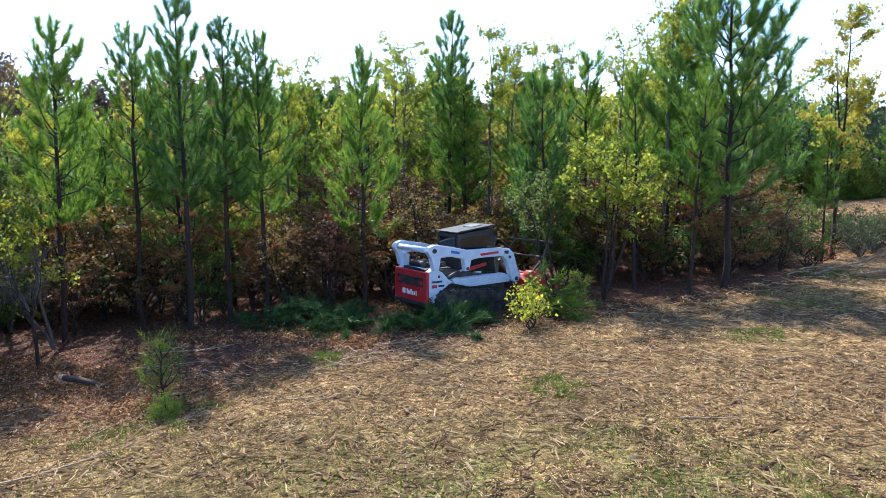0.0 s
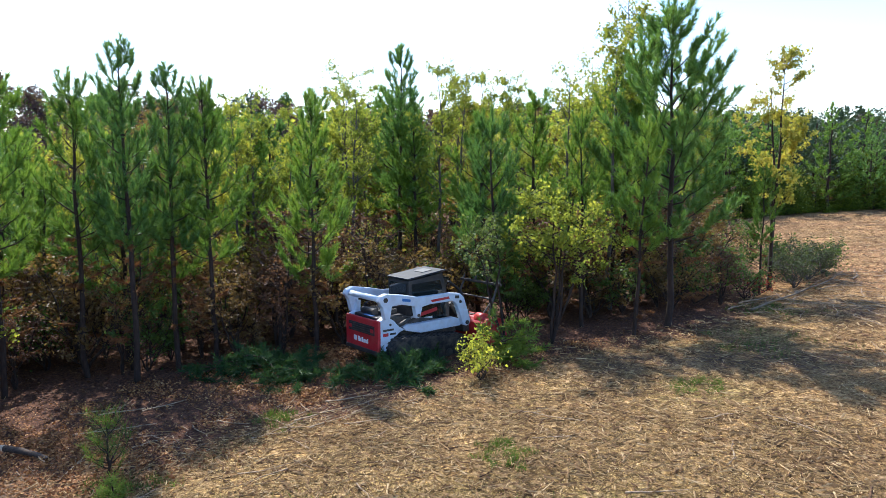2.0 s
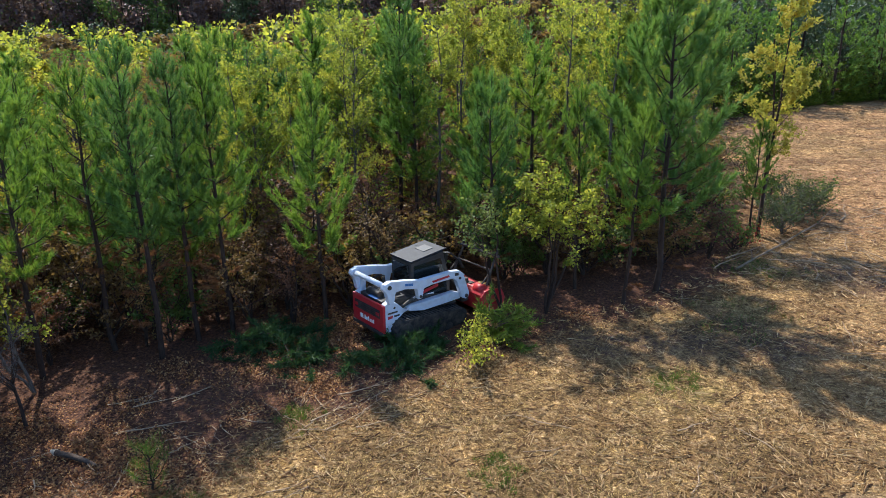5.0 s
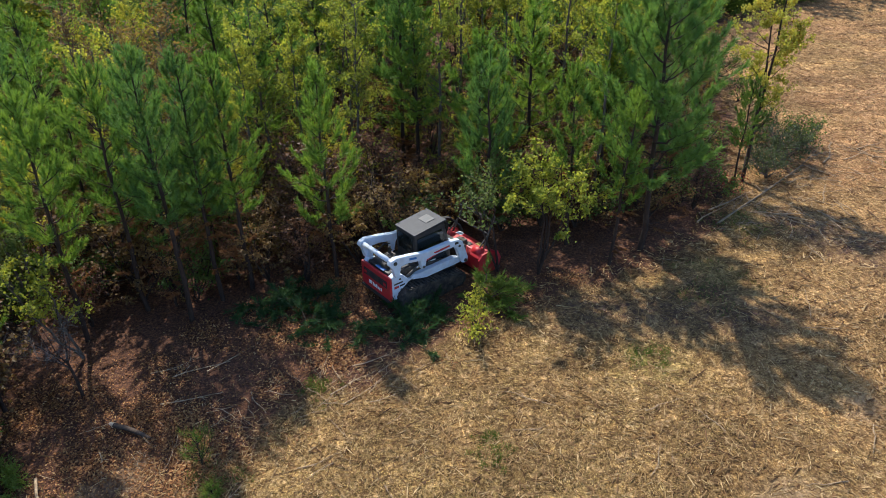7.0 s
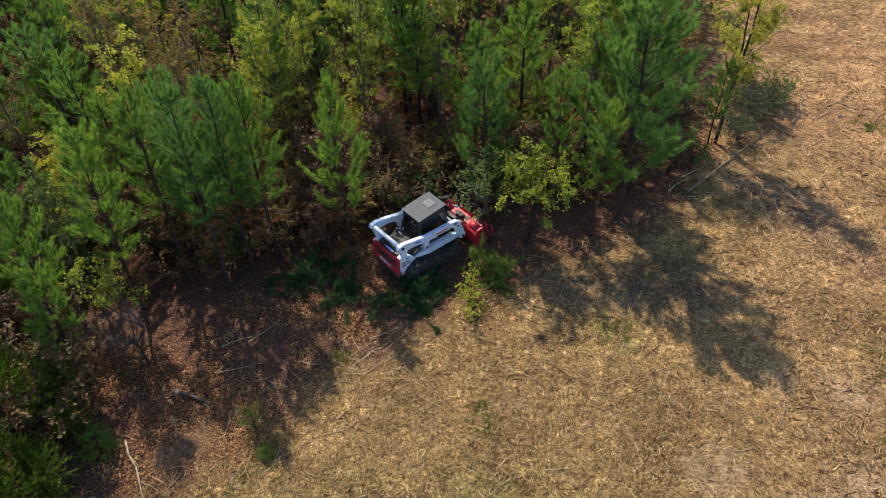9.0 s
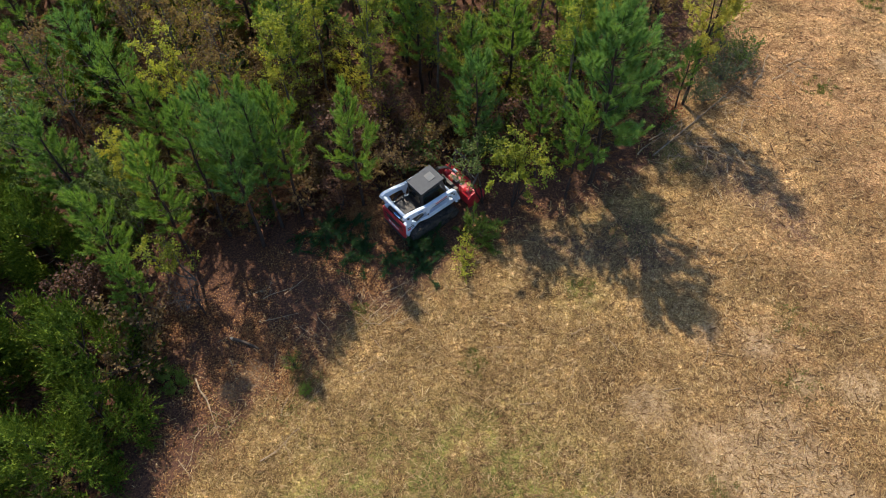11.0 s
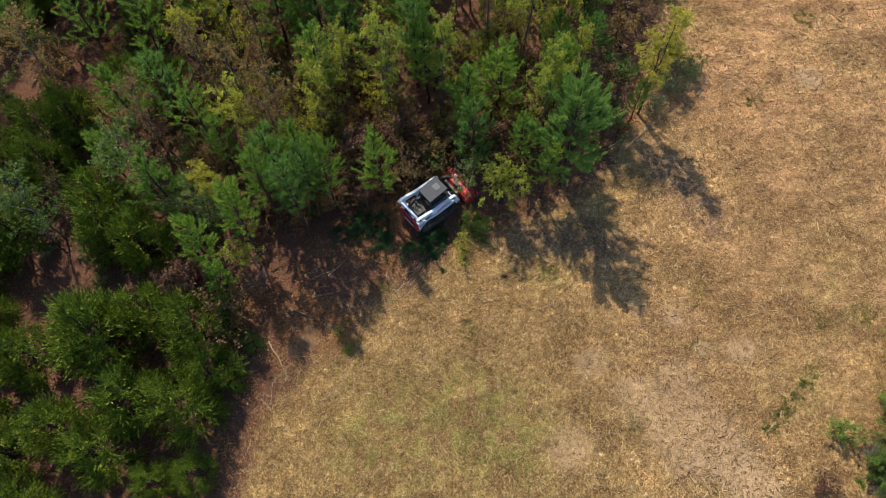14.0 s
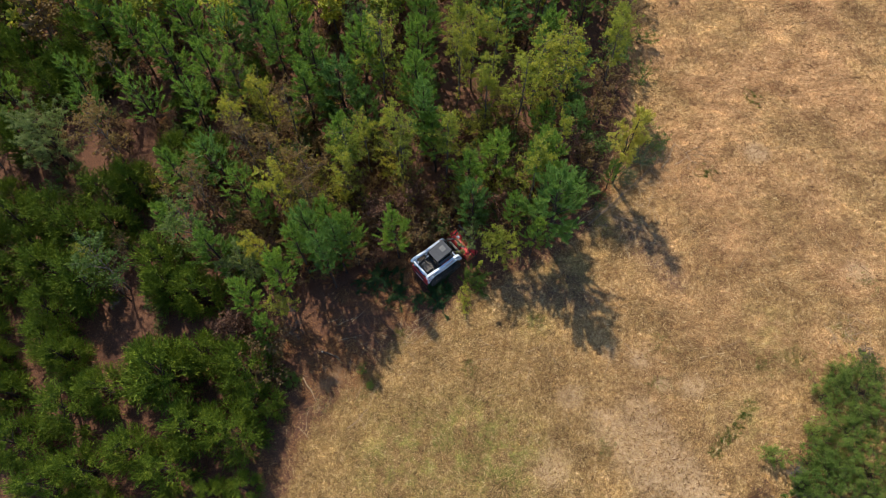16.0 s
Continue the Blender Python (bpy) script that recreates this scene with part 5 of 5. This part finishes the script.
BUSHES = [grow("brown_shrub", shrub(90, 2.6, 1.1, 1500, 0.1, LEAF_BROWN), "thin shrub with brown and yellow leaves", "shrub", "understory shrubs"),
          grow("green_shrub", shrub(91, 2.2, 1.0, 1500, 0.1, LEAF_GREEN), "thin shrub with dark green leaves", "shrub", "understory shrubs"),
          grow("russet_shrub", shrub(92, 3.2, 1.0, 1300, 0.09, LEAF_RED), "thin shrub with russet leaves", "shrub", "understory shrubs")]
BUSHES.append(grow("twiggy_shrub", hardwood(93, 4.2, 1.5, 0.12, 900, 0.09, LEAF_BROWN, bark=BARK, stems=4), "tall twiggy grey-brown shrub almost leafless", "shrub", "understory shrubs"))
BUSHES.append(grow("yellow_shrub", shrub(89, 3.0, 1.1, 1500, 0.085, LEAF_YELLOW), "thin shrub with yellow-green autumn leaves", "shrub", "understory shrubs"))
for k, b in enumerate(BUSHES):
    b.matrix_basis = pose(-12.0 - 2 * k, 24.0 + k, float(ground_z(-12.0 - 2 * k, 24.0 + k)))
count = 0
for tries in range(3000):
    x, y = rnd.uniform(-34, 20), rnd.uniform(6, 46)
    if woods_depth(x, y) < 2.0 or abs(x) > 0.72 * y + 8 or (-3 < x < 5.5 and 15 < y < 22.5) or (x > 7.5 and y < 25) or (x + 8.9) ** 2 + (y - 15.5) ** 2 < 5 or (-8.5 < x < -3 and y < 19.0):
        continue
    plant(BUSHES[int(rnd.choice([0, 0, 2, 2, 1]))], x, y, rnd.uniform(1.0, 2.4), 2.6, rnd.uniform(0, 360))
    count += 1
    if count >= 130:
        break
for x, y, k, h in ((6.4, 22.4, 0, 2.4), (7.6, 22.8, 1, 2.0), (9.2, 22.6, 0, 1.8), (10.4, 24.4, 1, 2.2), (11.4, 26.4, 0, 2.4), (8.6, 24.2, 2, 2.6), (12.6, 28.0, 1, 2.4), (5.2, 22.8, 2, 2.6), (6.9, 24.6, 0, 3.0),
                   (-1.5, 21.3, 0, 2.2), (-0.3, 21.8, 3, 3.4), (0.5, 22.7, 1, 2.4), (1.9, 23.3, 0, 2.6), (3.7, 22.7, 1, 2.2), (-3.6, 21.6, 3, 3.2), (-2.6, 22.6, 0, 2.6),
                   (13.6, 30.0, 0, 2.6), (10.0, 27.0, 2, 3.0), (12.0, 31.0, 1, 3.0), (14.6, 33.0, 0, 2.8), (15.6, 36.0, 1, 3.0), (7.8, 26.6, 1, 3.0), (16.6, 39.0, 0, 3.0), (11.0, 22.9, 2, 1.5)):
    plant(BUSHES[k], x, y, h, 2.6 if k < 3 else 4.2, 47 * x, 1.35)
for k in range(220):
    x, y = rnd.uniform(-32, 10), rnd.uniform(16, 46)
    if woods_depth(x, y) < 4.0 or (-3 < x < 5.5 and y < 22.5) or (x < -11 and y < 20):
        continue
    plant(BUSHES[int(rnd.choice([3, 3, 0, 1, 2]))], x, y, rnd.uniform(1.8, 3.6), 4.2, rnd.uniform(0, 360), 1.1)
for k in range(90):
    x, y = rnd.uniform(-14, 12), rnd.uniform(13, 30)
    if not 2.0 < woods_depth(x, y) < 8 or (-3 < x < 5.0 and 15 < y < 21.5) or x > 7.5:
        continue
    if (x + 8.9) ** 2 + (y - 15.5) ** 2 < 5 or (-8.5 < x < -3 and y < 19.0):
        continue
    plant(BUSHES[int(rnd.choice([0, 2, 3, 2]))], x, y, rnd.uniform(1.0, 3.4), 2.6, rnd.uniform(0, 360), 1.2)


for k in range(150):
    x, y = rnd.uniform(-14, 12), rnd.uniform(17, 34)
    if woods_depth(x, y) < 2.5 or (-3 < x < 5.5 and y < 22.5) or (x < -3 and y < 20.0) or (x + 8.9) ** 2 + (y - 15.5) ** 2 < 5:
        continue
    plant(BUSHES[int(rnd.choice([4, 4, 0, 1])) if y > 24 else int(rnd.choice([0, 2, 0, 1]))], x, y, rnd.uniform(1.4, 3.4), 3.0, rnd.uniform(0, 360), 1.15)


def scatter(name, label, category, material, count, spot, build):
    s = Soup()
    build(s, spot(count))
    ob = new(name, s.mesh(name, material))
    tagged(ob, label, category, kind="stuff")


srng = np.random.default_rng(123)


def on_ground(x, y, up=0.0):
    return np.column_stack([x, y, ground_z(x, y) + up])


def field_spots(n, reach=1.0):
    x, y = srng.uniform(-14, 36, n * 8), srng.uniform(-2, 42, n * 8)
    soft = np.clip((y + 2) / 9, 0, 1) ** 2 * np.clip((36 - x) / 16, 0, 1)
    keep = srng.random(n * 8) < soft * 1.2
    x, y = x[keep], y[keep]
    keep = srng.random(len(x)) < np.clip(0.6 - woods_depth(x, y, LITTER_EDGE) / 3.5, 0.2 * (woods_depth(x, y) < 0.5) + 0.04, 1) * np.clip(1.45 - y / 22, 0.12, 1)
    return x[keep][:n], y[keep][:n]


def chips(s, at):
    x, y = at
    n = len(x)
    a = srng.uniform(0, 6.283, n)
    d = np.column_stack([np.cos(a), np.sin(a), srng.normal(0, 0.16, n)])
    side = np.column_stack([-np.sin(a), np.cos(a), srng.normal(0, 0.2, n)])
    ln = (srng.gamma(1.7, 0.019, n) + 0.01) * np.where(srng.random(n) < 0.05, 2.4, 1.0)
    w = srng.uniform(0.004, 0.009, n) + ln * 0.04
    p = on_ground(x, y, 0.03) + [0, 0, 0.05] * srng.random((n, 1))
    up = np.array([0, 0, 1.0]) * w[:, None] * 0.6
    k = d * srng.uniform(-0.6, 0.6, (n, 1)) * ln[:, None]
    v = np.stack([p - d * ln[:, None], p + k + side * w[:, None] - up, p + d * ln[:, None], p - k - side * w[:, None] - up], 1).reshape(-1, 3)
    i = np.arange(n)[:, None] * 4
    s.add(v, np.concatenate([i + [0, 1, 2], i + [0, 2, 3]], 0))


def litter_spots(n):
    x, y = srng.uniform(-22, 16, n * 4), srng.uniform(6, 34, n * 4)
    keep = srng.random(n * 4) < np.clip(0.35 + woods_depth(x, y, LITTER_EDGE) / 3, 0, 1)
    return x[keep][:n], y[keep][:n]


def fallen(s, at):
    x, y = at
    n = len(x)
    d = unit(np.column_stack([srng.normal(size=(n, 2)), srng.normal(0, 0.25, n)]))
    ln = srng.uniform(0.05, 0.1, n)
    s.leaves(on_ground(x, y, 0.04), d, ln, ln * 0.75, srng)


def grass_spots(n):
    cx = np.array([-2.5, 6.6, -4.7, 2.0, -3.3, -1.0, 12.0, -8.0, 9.5, 3.5, 20.55, 25.5, 16.3, 16.9, 17.5, 18.1, 18.7, 19.2, 20.7, 23.1, 22.0, 14.5, 14.0, 0.9, 2.7, 9.8, 4.6, 29.2, 26.6, -5.0, 1.6])
    cy = np.array([14.8, 14.75, 12.0, 12.0, 6.6, 8.0, 22.0, 10.5, 18.0, 5.5, 24.8, 31.0, 5.3, 5.8, 6.2, 6.7, 7.3, 7.7, 10.4, 10.5, 10.9, 12.5, 9.6, 4.7, 8.7, 6.1, 7.1, 15.2, 11.9, 10.9, 6.4])
    r = np.array([0.5, 0.6, 0.6, 0.5, 2.6, 2.0, 1.2, 1.0, 1.4, 2.0, 0.6, 0.6, 0.35, 0.4, 0.45, 0.4, 0.4, 0.4, 0.8, 0.8, 0.9, 0.9, 0.7, 1.4, 1.3, 0.6, 1.0, 0.9, 0.9, 0.7, 1.1])
    k = srng.integers(0, len(cx), n)
    q = srng.integers(0, 26, n)
    ox, oy = srng.normal(0, 0.6, (len(cx), 26)), srng.normal(0, 0.6, (len(cx), 26))
    return cx[k] + (ox[k, q] + srng.normal(0, 0.12, n)) * r[k], cy[k] + (oy[k, q] + srng.normal(0, 0.12, n)) * r[k]


def tufts(s, at):
    x, y = at
    n = len(x)
    d = unit(np.column_stack([srng.normal(0, 0.5, (n, 2)), np.ones(n)]))
    s.blades(on_ground(x, y, 0.0), d, srng.uniform(0.05, 0.18, n), srng.uniform(0.01, 0.022, n), srng)


scatter("wood_chips", "pale shredded wood chips strewn over the clearing", "wood chips", STRAW, 115000, field_spots, chips)
def wide_spots(n):
    x, y = srng.uniform(-11, 40, n * 3), srng.uniform(-4, 52, n * 3)
    keep = (woods_depth(x, y, LITTER_EDGE) < 1.0) & (srng.random(n * 3) < np.clip((y + 4) / 8, 0, 1)) & (srng.random(n * 3) < np.interp(x, [6, 12, 20], [1.0, 0.55, 0.4]))
    return x[keep][:n], y[keep][:n]


def fragments(s, at):
    x, y = at
    n = len(x)
    a = srng.uniform(0, 6.283, n)
    d = np.column_stack([np.cos(a), np.sin(a), srng.normal(0, 0.08, n)])
    side = np.column_stack([-np.sin(a), np.cos(a), np.zeros(n)])
    ln = (srng.gamma(1.5, 0.028, n) + 0.02) * np.where((x > 11) | (y > 19), 1.2, 1.0)
    w = srng.uniform(0.006, 0.015, n) * np.where((x > 11) | (y > 19), 1.6, 1.0) + ln * 0.04
    p = on_ground(x, y, 0.035)
    up = np.array([0, 0, 1.0]) * w[:, None] * 0.8
    a0, b0, sw = p - d * ln[:, None], p + d * ln[:, None], side * w[:, None]
    v = np.stack([a0 - sw, a0 + sw, b0 + sw * 0.7, b0 - sw * 0.7, a0 + up, b0 + up], 1).reshape(-1, 3)
    i = np.arange(n)[:, None] * 6
    s.add(v, np.concatenate([i + q for q in ([0, 4, 5], [0, 5, 3], [1, 2, 5], [1, 5, 4], [0, 1, 4], [2, 3, 5])]))


scatter("wood_fragments", "larger pale and dark splintered wood pieces over the clearing", "wood pieces", SPLINTER, 52000, wide_spots, fragments)
def near_spots(n):
    x, y = srng.uniform(-10, 19, n * 4), srng.uniform(0, 18.5, n * 4)
    fade = np.clip(y / 7, 0, 1) * np.clip((19 - x) / 8, 0, 1)
    keep = srng.random(n * 4) < np.clip(0.75 - woods_depth(x, y, LITTER_EDGE) / 4, 0, 1) * fade
    return x[keep][:n], y[keep][:n]


def slivers(s, at):
    x, y = at
    n = len(x)
    a = srng.uniform(0, 6.283, n)
    d = np.column_stack([np.cos(a), np.sin(a), srng.normal(0, 0.1, n)])
    side = np.column_stack([-np.sin(a), np.cos(a), np.zeros(n)])
    ln = srng.gamma(1.8, 0.032, n) + 0.03
    w = srng.uniform(0.005, 0.011, n) + ln * 0.02
    p = on_ground(x, y, 0.05) + np.abs(d[:, 2:3]) * ln[:, None] * [0, 0, 1.0]
    up = np.array([0, 0, 1.0]) * w[:, None]
    a0, b0, sw = p - d * ln[:, None], p + d * ln[:, None], side * w[:, None]
    v = np.stack([a0 - sw, a0 + sw, b0 + sw * 0.4, b0 - sw * 0.4, a0 + up, b0 + up], 1).reshape(-1, 3)
    i = np.arange(n)[:, None] * 6
    s.add(v, np.concatenate([i + q for q in ([0, 4, 5], [0, 5, 3], [1, 2, 5], [1, 5, 4], [0, 1, 4], [2, 3, 5])]))


scatter("wood_slivers", "long pale wood slivers left by mulching over the clearing", "wood slivers", STRAW, 6500, near_spots, slivers)


def edge_spots(n):
    x, y = srng.uniform(-12, 9, n * 4), srng.uniform(5, 19.5, n * 4)
    d = woods_depth(x, y, LITTER_EDGE)
    clump = np.sin(x * 1.9 + 1.3 * np.sin(y * 1.1)) * np.sin(y * 1.7 + x * 0.6)
    keep = srng.random(n * 4) < np.clip(0.5 + d / 3, 0, 1) * np.clip(0.1 + 1.3 * clump, 0.03, 1) * (d < 6)
    a, b = srng.normal(-2.5, 0.8, n // 7), srng.normal(19.7, 0.8, n // 7)
    c, d = srng.normal(-7.6, 1.3, n // 8), srng.normal(13.0, 1.2, n // 8)
    xs, ys = [x[keep][:n], a, c], [y[keep][:n], b, d]
    for px, py, r in ((-9.6, 15.7, 0.7), (-10.4, 15.0, 0.6), (-7.1, 14.6, 0.45), (-6.0, 13.6, 0.6), (-4.8, 12.8, 0.6), (-5.6, 12.2, 0.7), (-2.2, 16.2, 0.5), (-4.0, 17.5, 0.6), (-2.1, 19.9, 0.7), (-23.5, 16.6, 1.1)):
        xs.append(srng.normal(px, r, n // 24))
        ys.append(srng.normal(py, r, n // 24))
    return np.concatenate(xs), np.concatenate(ys)


def small_leaves(s, at):
    x, y = at
    n = len(x)
    d = unit(np.column_stack([srng.normal(size=(n, 2)), srng.normal(0, 0.3, n)]))
    ln = srng.uniform(0.035, 0.085, n)
    s.leaves(on_ground(x, y, 0.05), d, ln, ln * 0.75, srng)


scatter("fallen_leaves", "orange and tan small fallen leaves in drifts at the wood's edge", "fallen leaves", LITTER_WARM, 24000, edge_spots, small_leaves)
scatter("leaf_litter", "brown and orange fallen leaves on the wood's floor", "leaf litter", LITTER, 15000, litter_spots, fallen)
scatter("grass", "thin green grass and weeds in patches", "grass", GRASS, 24000, grass_spots, tufts)


def stick(seed, length, r):
    rng = np.random.default_rng(seed)
    s = Soup()
    k = 6
    pts = np.column_stack([np.linspace(-0.5, 0.5, k) * length, rng.normal(0, 0.02, k) * length, r + np.abs(rng.normal(0, 0.02, k)) * length * 0.5])
    s.tube(pts, np.linspace(r, r * 0.4, k), 6)
    for q in range(2):
        j = rng.integers(1, 5)
        d = unit(np.array([1.0, rng.normal(0, 0.8), 0.2]))
        s.tube(np.array([pts[j], pts[j] + d * length * 0.22]), np.array([r * 0.5, r * 0.2]), 4)
    return s


STICKS = []
for k in range(6):
    o = new("stick", stick(200 + k, 1.0, 0.018).mesh("stick", DEADWOOD, True))
    STICKS.append(tagged(o, "weathered broken branch lying on the ground", "branch", "broken branches"))
EDGE_SPOTS = [(15.5, 20.9, -68, 1.9), (18.2, 26.6, 55, 2.4), (19.2, 26.2, 30, 1.8), (20.2, 27.0, 20, 1.6), (16.2, 23.2, 60, 1.6), (-5.4, 11.1, 72, 1.2), (-4.6, 10.6, 80, 0.9), (3.4, 12.6, 20, 0.9)]
SPOTS = [(-0.8, 15.9, 25, 1.6), (-1.4, 15.0, 35, 1.7), (0.1, 14.7, 130, 0.9), (-5.9, 16.2, 20, 1.6), (-5.2, 16.5, 40, 1.4), (-5.5, 9.4, 40, 1.9), (-5.3, 9.2, 110, 1.2),
         (3.2, 13.6, 150, 1.4), (6.5, 12.9, 20, 1.2), (11.6, 22.4, 35, 2.2), (12.6, 23.2, 30, 2.6), (14.5, 21.2, 140, 2.0), (15.4, 20.6, 145, 1.6), (12.3, 15.6, 120, 0.8), (-8.5, 11.2, -63, 2.8), (-8.4, 10.5, 48, 1.4), (-1.2, 14.5, 39, 1.3),
         (-6.6, 16.5, 30, 1.1), (-6.4, 16.6, 75, 0.9), (-6.9, 16.3, 10, 1.0), (-6.5, 16.2, 50, 0.7), (-7.6, 12.6, -70, 1.3), (-5.0, 14.4, 15, 0.8), (-8.9, 9.4, 80, 1.2)]
for k, (x, y, a, ln) in enumerate(EDGE_SPOTS + SPOTS):
    copy_thing(STICKS[k % 6], pose(x, y, float(ground_z(x, y)) + 0.02, 0, 0, a) @ Matrix.Diagonal((ln, ln * 0.8, ln * 0.62, 1)))
strewn = Soup()
for k in range(270):
    x, y = srng.uniform(-9, 38), srng.uniform(5, 48)
    if woods_depth(x, y) > 1.0:
        continue
    ln, a, r = srng.uniform(0.4, 1.1) if x < 11 else srng.uniform(0.5, 1.8), srng.uniform(0, 6.283), srng.uniform(0.006, 0.014)
    u = np.linspace(-0.5, 0.5, 5) * ln
    side = srng.normal(0, 0.025, 5) * ln
    px, py = x + u * math.cos(a) - side * math.sin(a), y + u * math.sin(a) + side * math.cos(a)
    line = on_ground(px, py, 0.035 + r)
    strewn.tube(line, np.linspace(r, r * 0.5, 5), 5)
    d = unit(line[3] - line[2] + srng.normal(0, 0.1, 3) * ln * [1, 1, 0.3])
    strewn.tube(np.array([line[2], line[2] + d * ln * 0.2]), np.array([r * 0.6, r * 0.25]), 4)
tagged(new("strewn_sticks", strewn.mesh("strewn_sticks", DEADWOOD, True)), "thin weathered sticks strewn over the clearing", "sticks", kind="stuff")
for k in range(95):  # broken sticks along the shaded edge of the clearing
    u = srng.random()
    x, y = -8.6 + 9.0 * u + srng.normal(0, 0.6), 10.0 + 5.6 * u + 0.9 * math.sin(3.1 * u) + srng.normal(0, 0.85)
    ln = srng.gamma(2.5, 0.17) + 0.2
    copy_thing(STICKS[k % 6], pose(x, y, float(ground_z(x, y)) + 0.03, 0, srng.uniform(-6, 2), srng.normal(20, 60)) @ Matrix.Diagonal((ln, ln * 0.8 + 0.1, ln * 0.5 + 0.15, 1)))
for k, o in enumerate(STICKS):
    x, y = 4.0 + 1.7 * k, 10.0 + 1.1 * (k % 3)
    o.matrix_basis = pose(x, y, float(ground_z(x, y)) + 0.02, 0, 0, 60 * k)

LOG_BARK = rough_mat("log_bark", (0.035, 0.024, 0.017), (0.11, 0.075, 0.05), 16.0, 0.95, 0.6, 0.01)
CUT_WOOD = rough_mat("fresh_cut_wood", (0.5, 0.38, 0.24), (0.72, 0.6, 0.42), 20.0, 0.85, 0.3, 0.005)
log = Soup()
log.tube(np.array([[-0.62, 0, 0.08], [-0.2, 0.03, 0.085], [0.25, 0.01, 0.08], [0.62, -0.04, 0.07]]), np.array([0.066, 0.064, 0.06, 0.05]), 10)
o = new("log", log.mesh("log", LOG_BARK, True))
o.matrix_basis = pose(-7.2, 13.85, float(ground_z(-7.2, 13.85)), 0, 0, -25)
tagged(o, "short dark cut log lying in the shade", "log")
cut = part("cut_face", rod((-0.74, 0, 0.09), (-0.6, 0, 0.082), 0.035, sides=14, r2=0.074), CUT_WOOD, o, "pale splintered end")

TRUNK_DRY = rough_mat("dry_trunk", (0.12, 0.082, 0.05), (0.36, 0.25, 0.15), 9.0, 0.9, 0.5, 0.01, (0.3, 1, 1))
pole = Soup()
top = np.linspace(0, 1, 9)
line = np.column_stack([top * 8.6, 1.2 * top ** 2 + 0.1 * np.sin(top * 5.0), 0.07 + 0.05 * np.sin(top * 9) ** 2 + 0.06 * top])
pole.tube(line, np.linspace(0.045, 0.012, 9), 8)
prng = np.random.default_rng(404)
for k in range(16):
    j = prng.integers(1, 8)
    d = unit(np.array([1.0, prng.normal(0, 0.9), prng.uniform(0.0, 0.5)]))
    ln = prng.uniform(0.5, 1.5)
    pole.tube(np.array([line[j], line[j] + d * ln * 0.5, line[j] + d * ln + [0, 0, -0.1]]), np.array([0.022, 0.014, 0.006]), 5)
o = new("felled_trunk", pole.mesh("felled_trunk", TRUNK_DRY, True))
o.matrix_basis = pose(11.4, 21.6, float(ground_z(11.4, 21.6)) - 0.02, 0, -1.2, 32.5)
tagged(o, "long thin felled trunk with broken side branches at the wood's edge", "felled trunk")
SCARLET = leaf_mat("leaves_scarlet", [(0.0, (0.16, 0.03, 0.02)), (0.6, (0.36, 0.06, 0.03)), (1.0, (0.42, 0.16, 0.06))], 0.4)
heap(shrub(96, 0.45, 0.45, 160, 0.08, SCARLET), 12.6, 23.8, 0, "leafy_shrub", "low shrub with red autumn leaves at the wood's edge", "shrub", "shrubs")
for k in range(120):
    if k < 80:
        u = prng.uniform(0, 1) ** 1.5
        x, y = 12.2 + 7.5 * u + prng.normal(0.4, 0.55), 21.6 + 5.0 * u + prng.normal(-0.3, 0.55)
    else:
        x, y = prng.normal(14.8, 0.9), prng.normal(21.0, 1.1)
    ln = prng.uniform(0.35, 1.3)
    copy_thing(STICKS[k % 6], pose(x, y, float(ground_z(x, y)) + 0.03, 0, prng.uniform(-8, 0), prng.uniform(0, 360)) @ Matrix.Diagonal((ln, ln * 0.85, ln * 0.85, 1)))
heap(hardwood(94, 1.1, 0.9, 0.05, 1500, 0.08, BRUSH_GREY, stems=8, upright=0.6), 14.7, 24.9, 20, "brush_pile", "low heap of dry brown-green brush under twin stems", "brush pile", "brush piles")
heap(hardwood(95, 1.0, 0.9, 0.05, 1700, 0.08, LEAF_GREEN, stems=8, upright=0.6), 17.4, 27.5, 20, "brush_pile", "low heap of green cut brush at the wood's edge", "brush pile", "brush piles")
for k in range(34):  # bleached branches heaped at the field's far side
    x, y = prng.normal(26.6, 0.9), prng.normal(12.2, 0.6)
    ln = prng.uniform(0.5, 1.5)
    copy_thing(STICKS[k % 6], pose(x, y, float(ground_z(x, y)) + 0.03, 0, prng.uniform(-10, 0), prng.uniform(0, 360)) @ Matrix.Diagonal((ln, ln * 0.85, ln * 0.85, 1)))
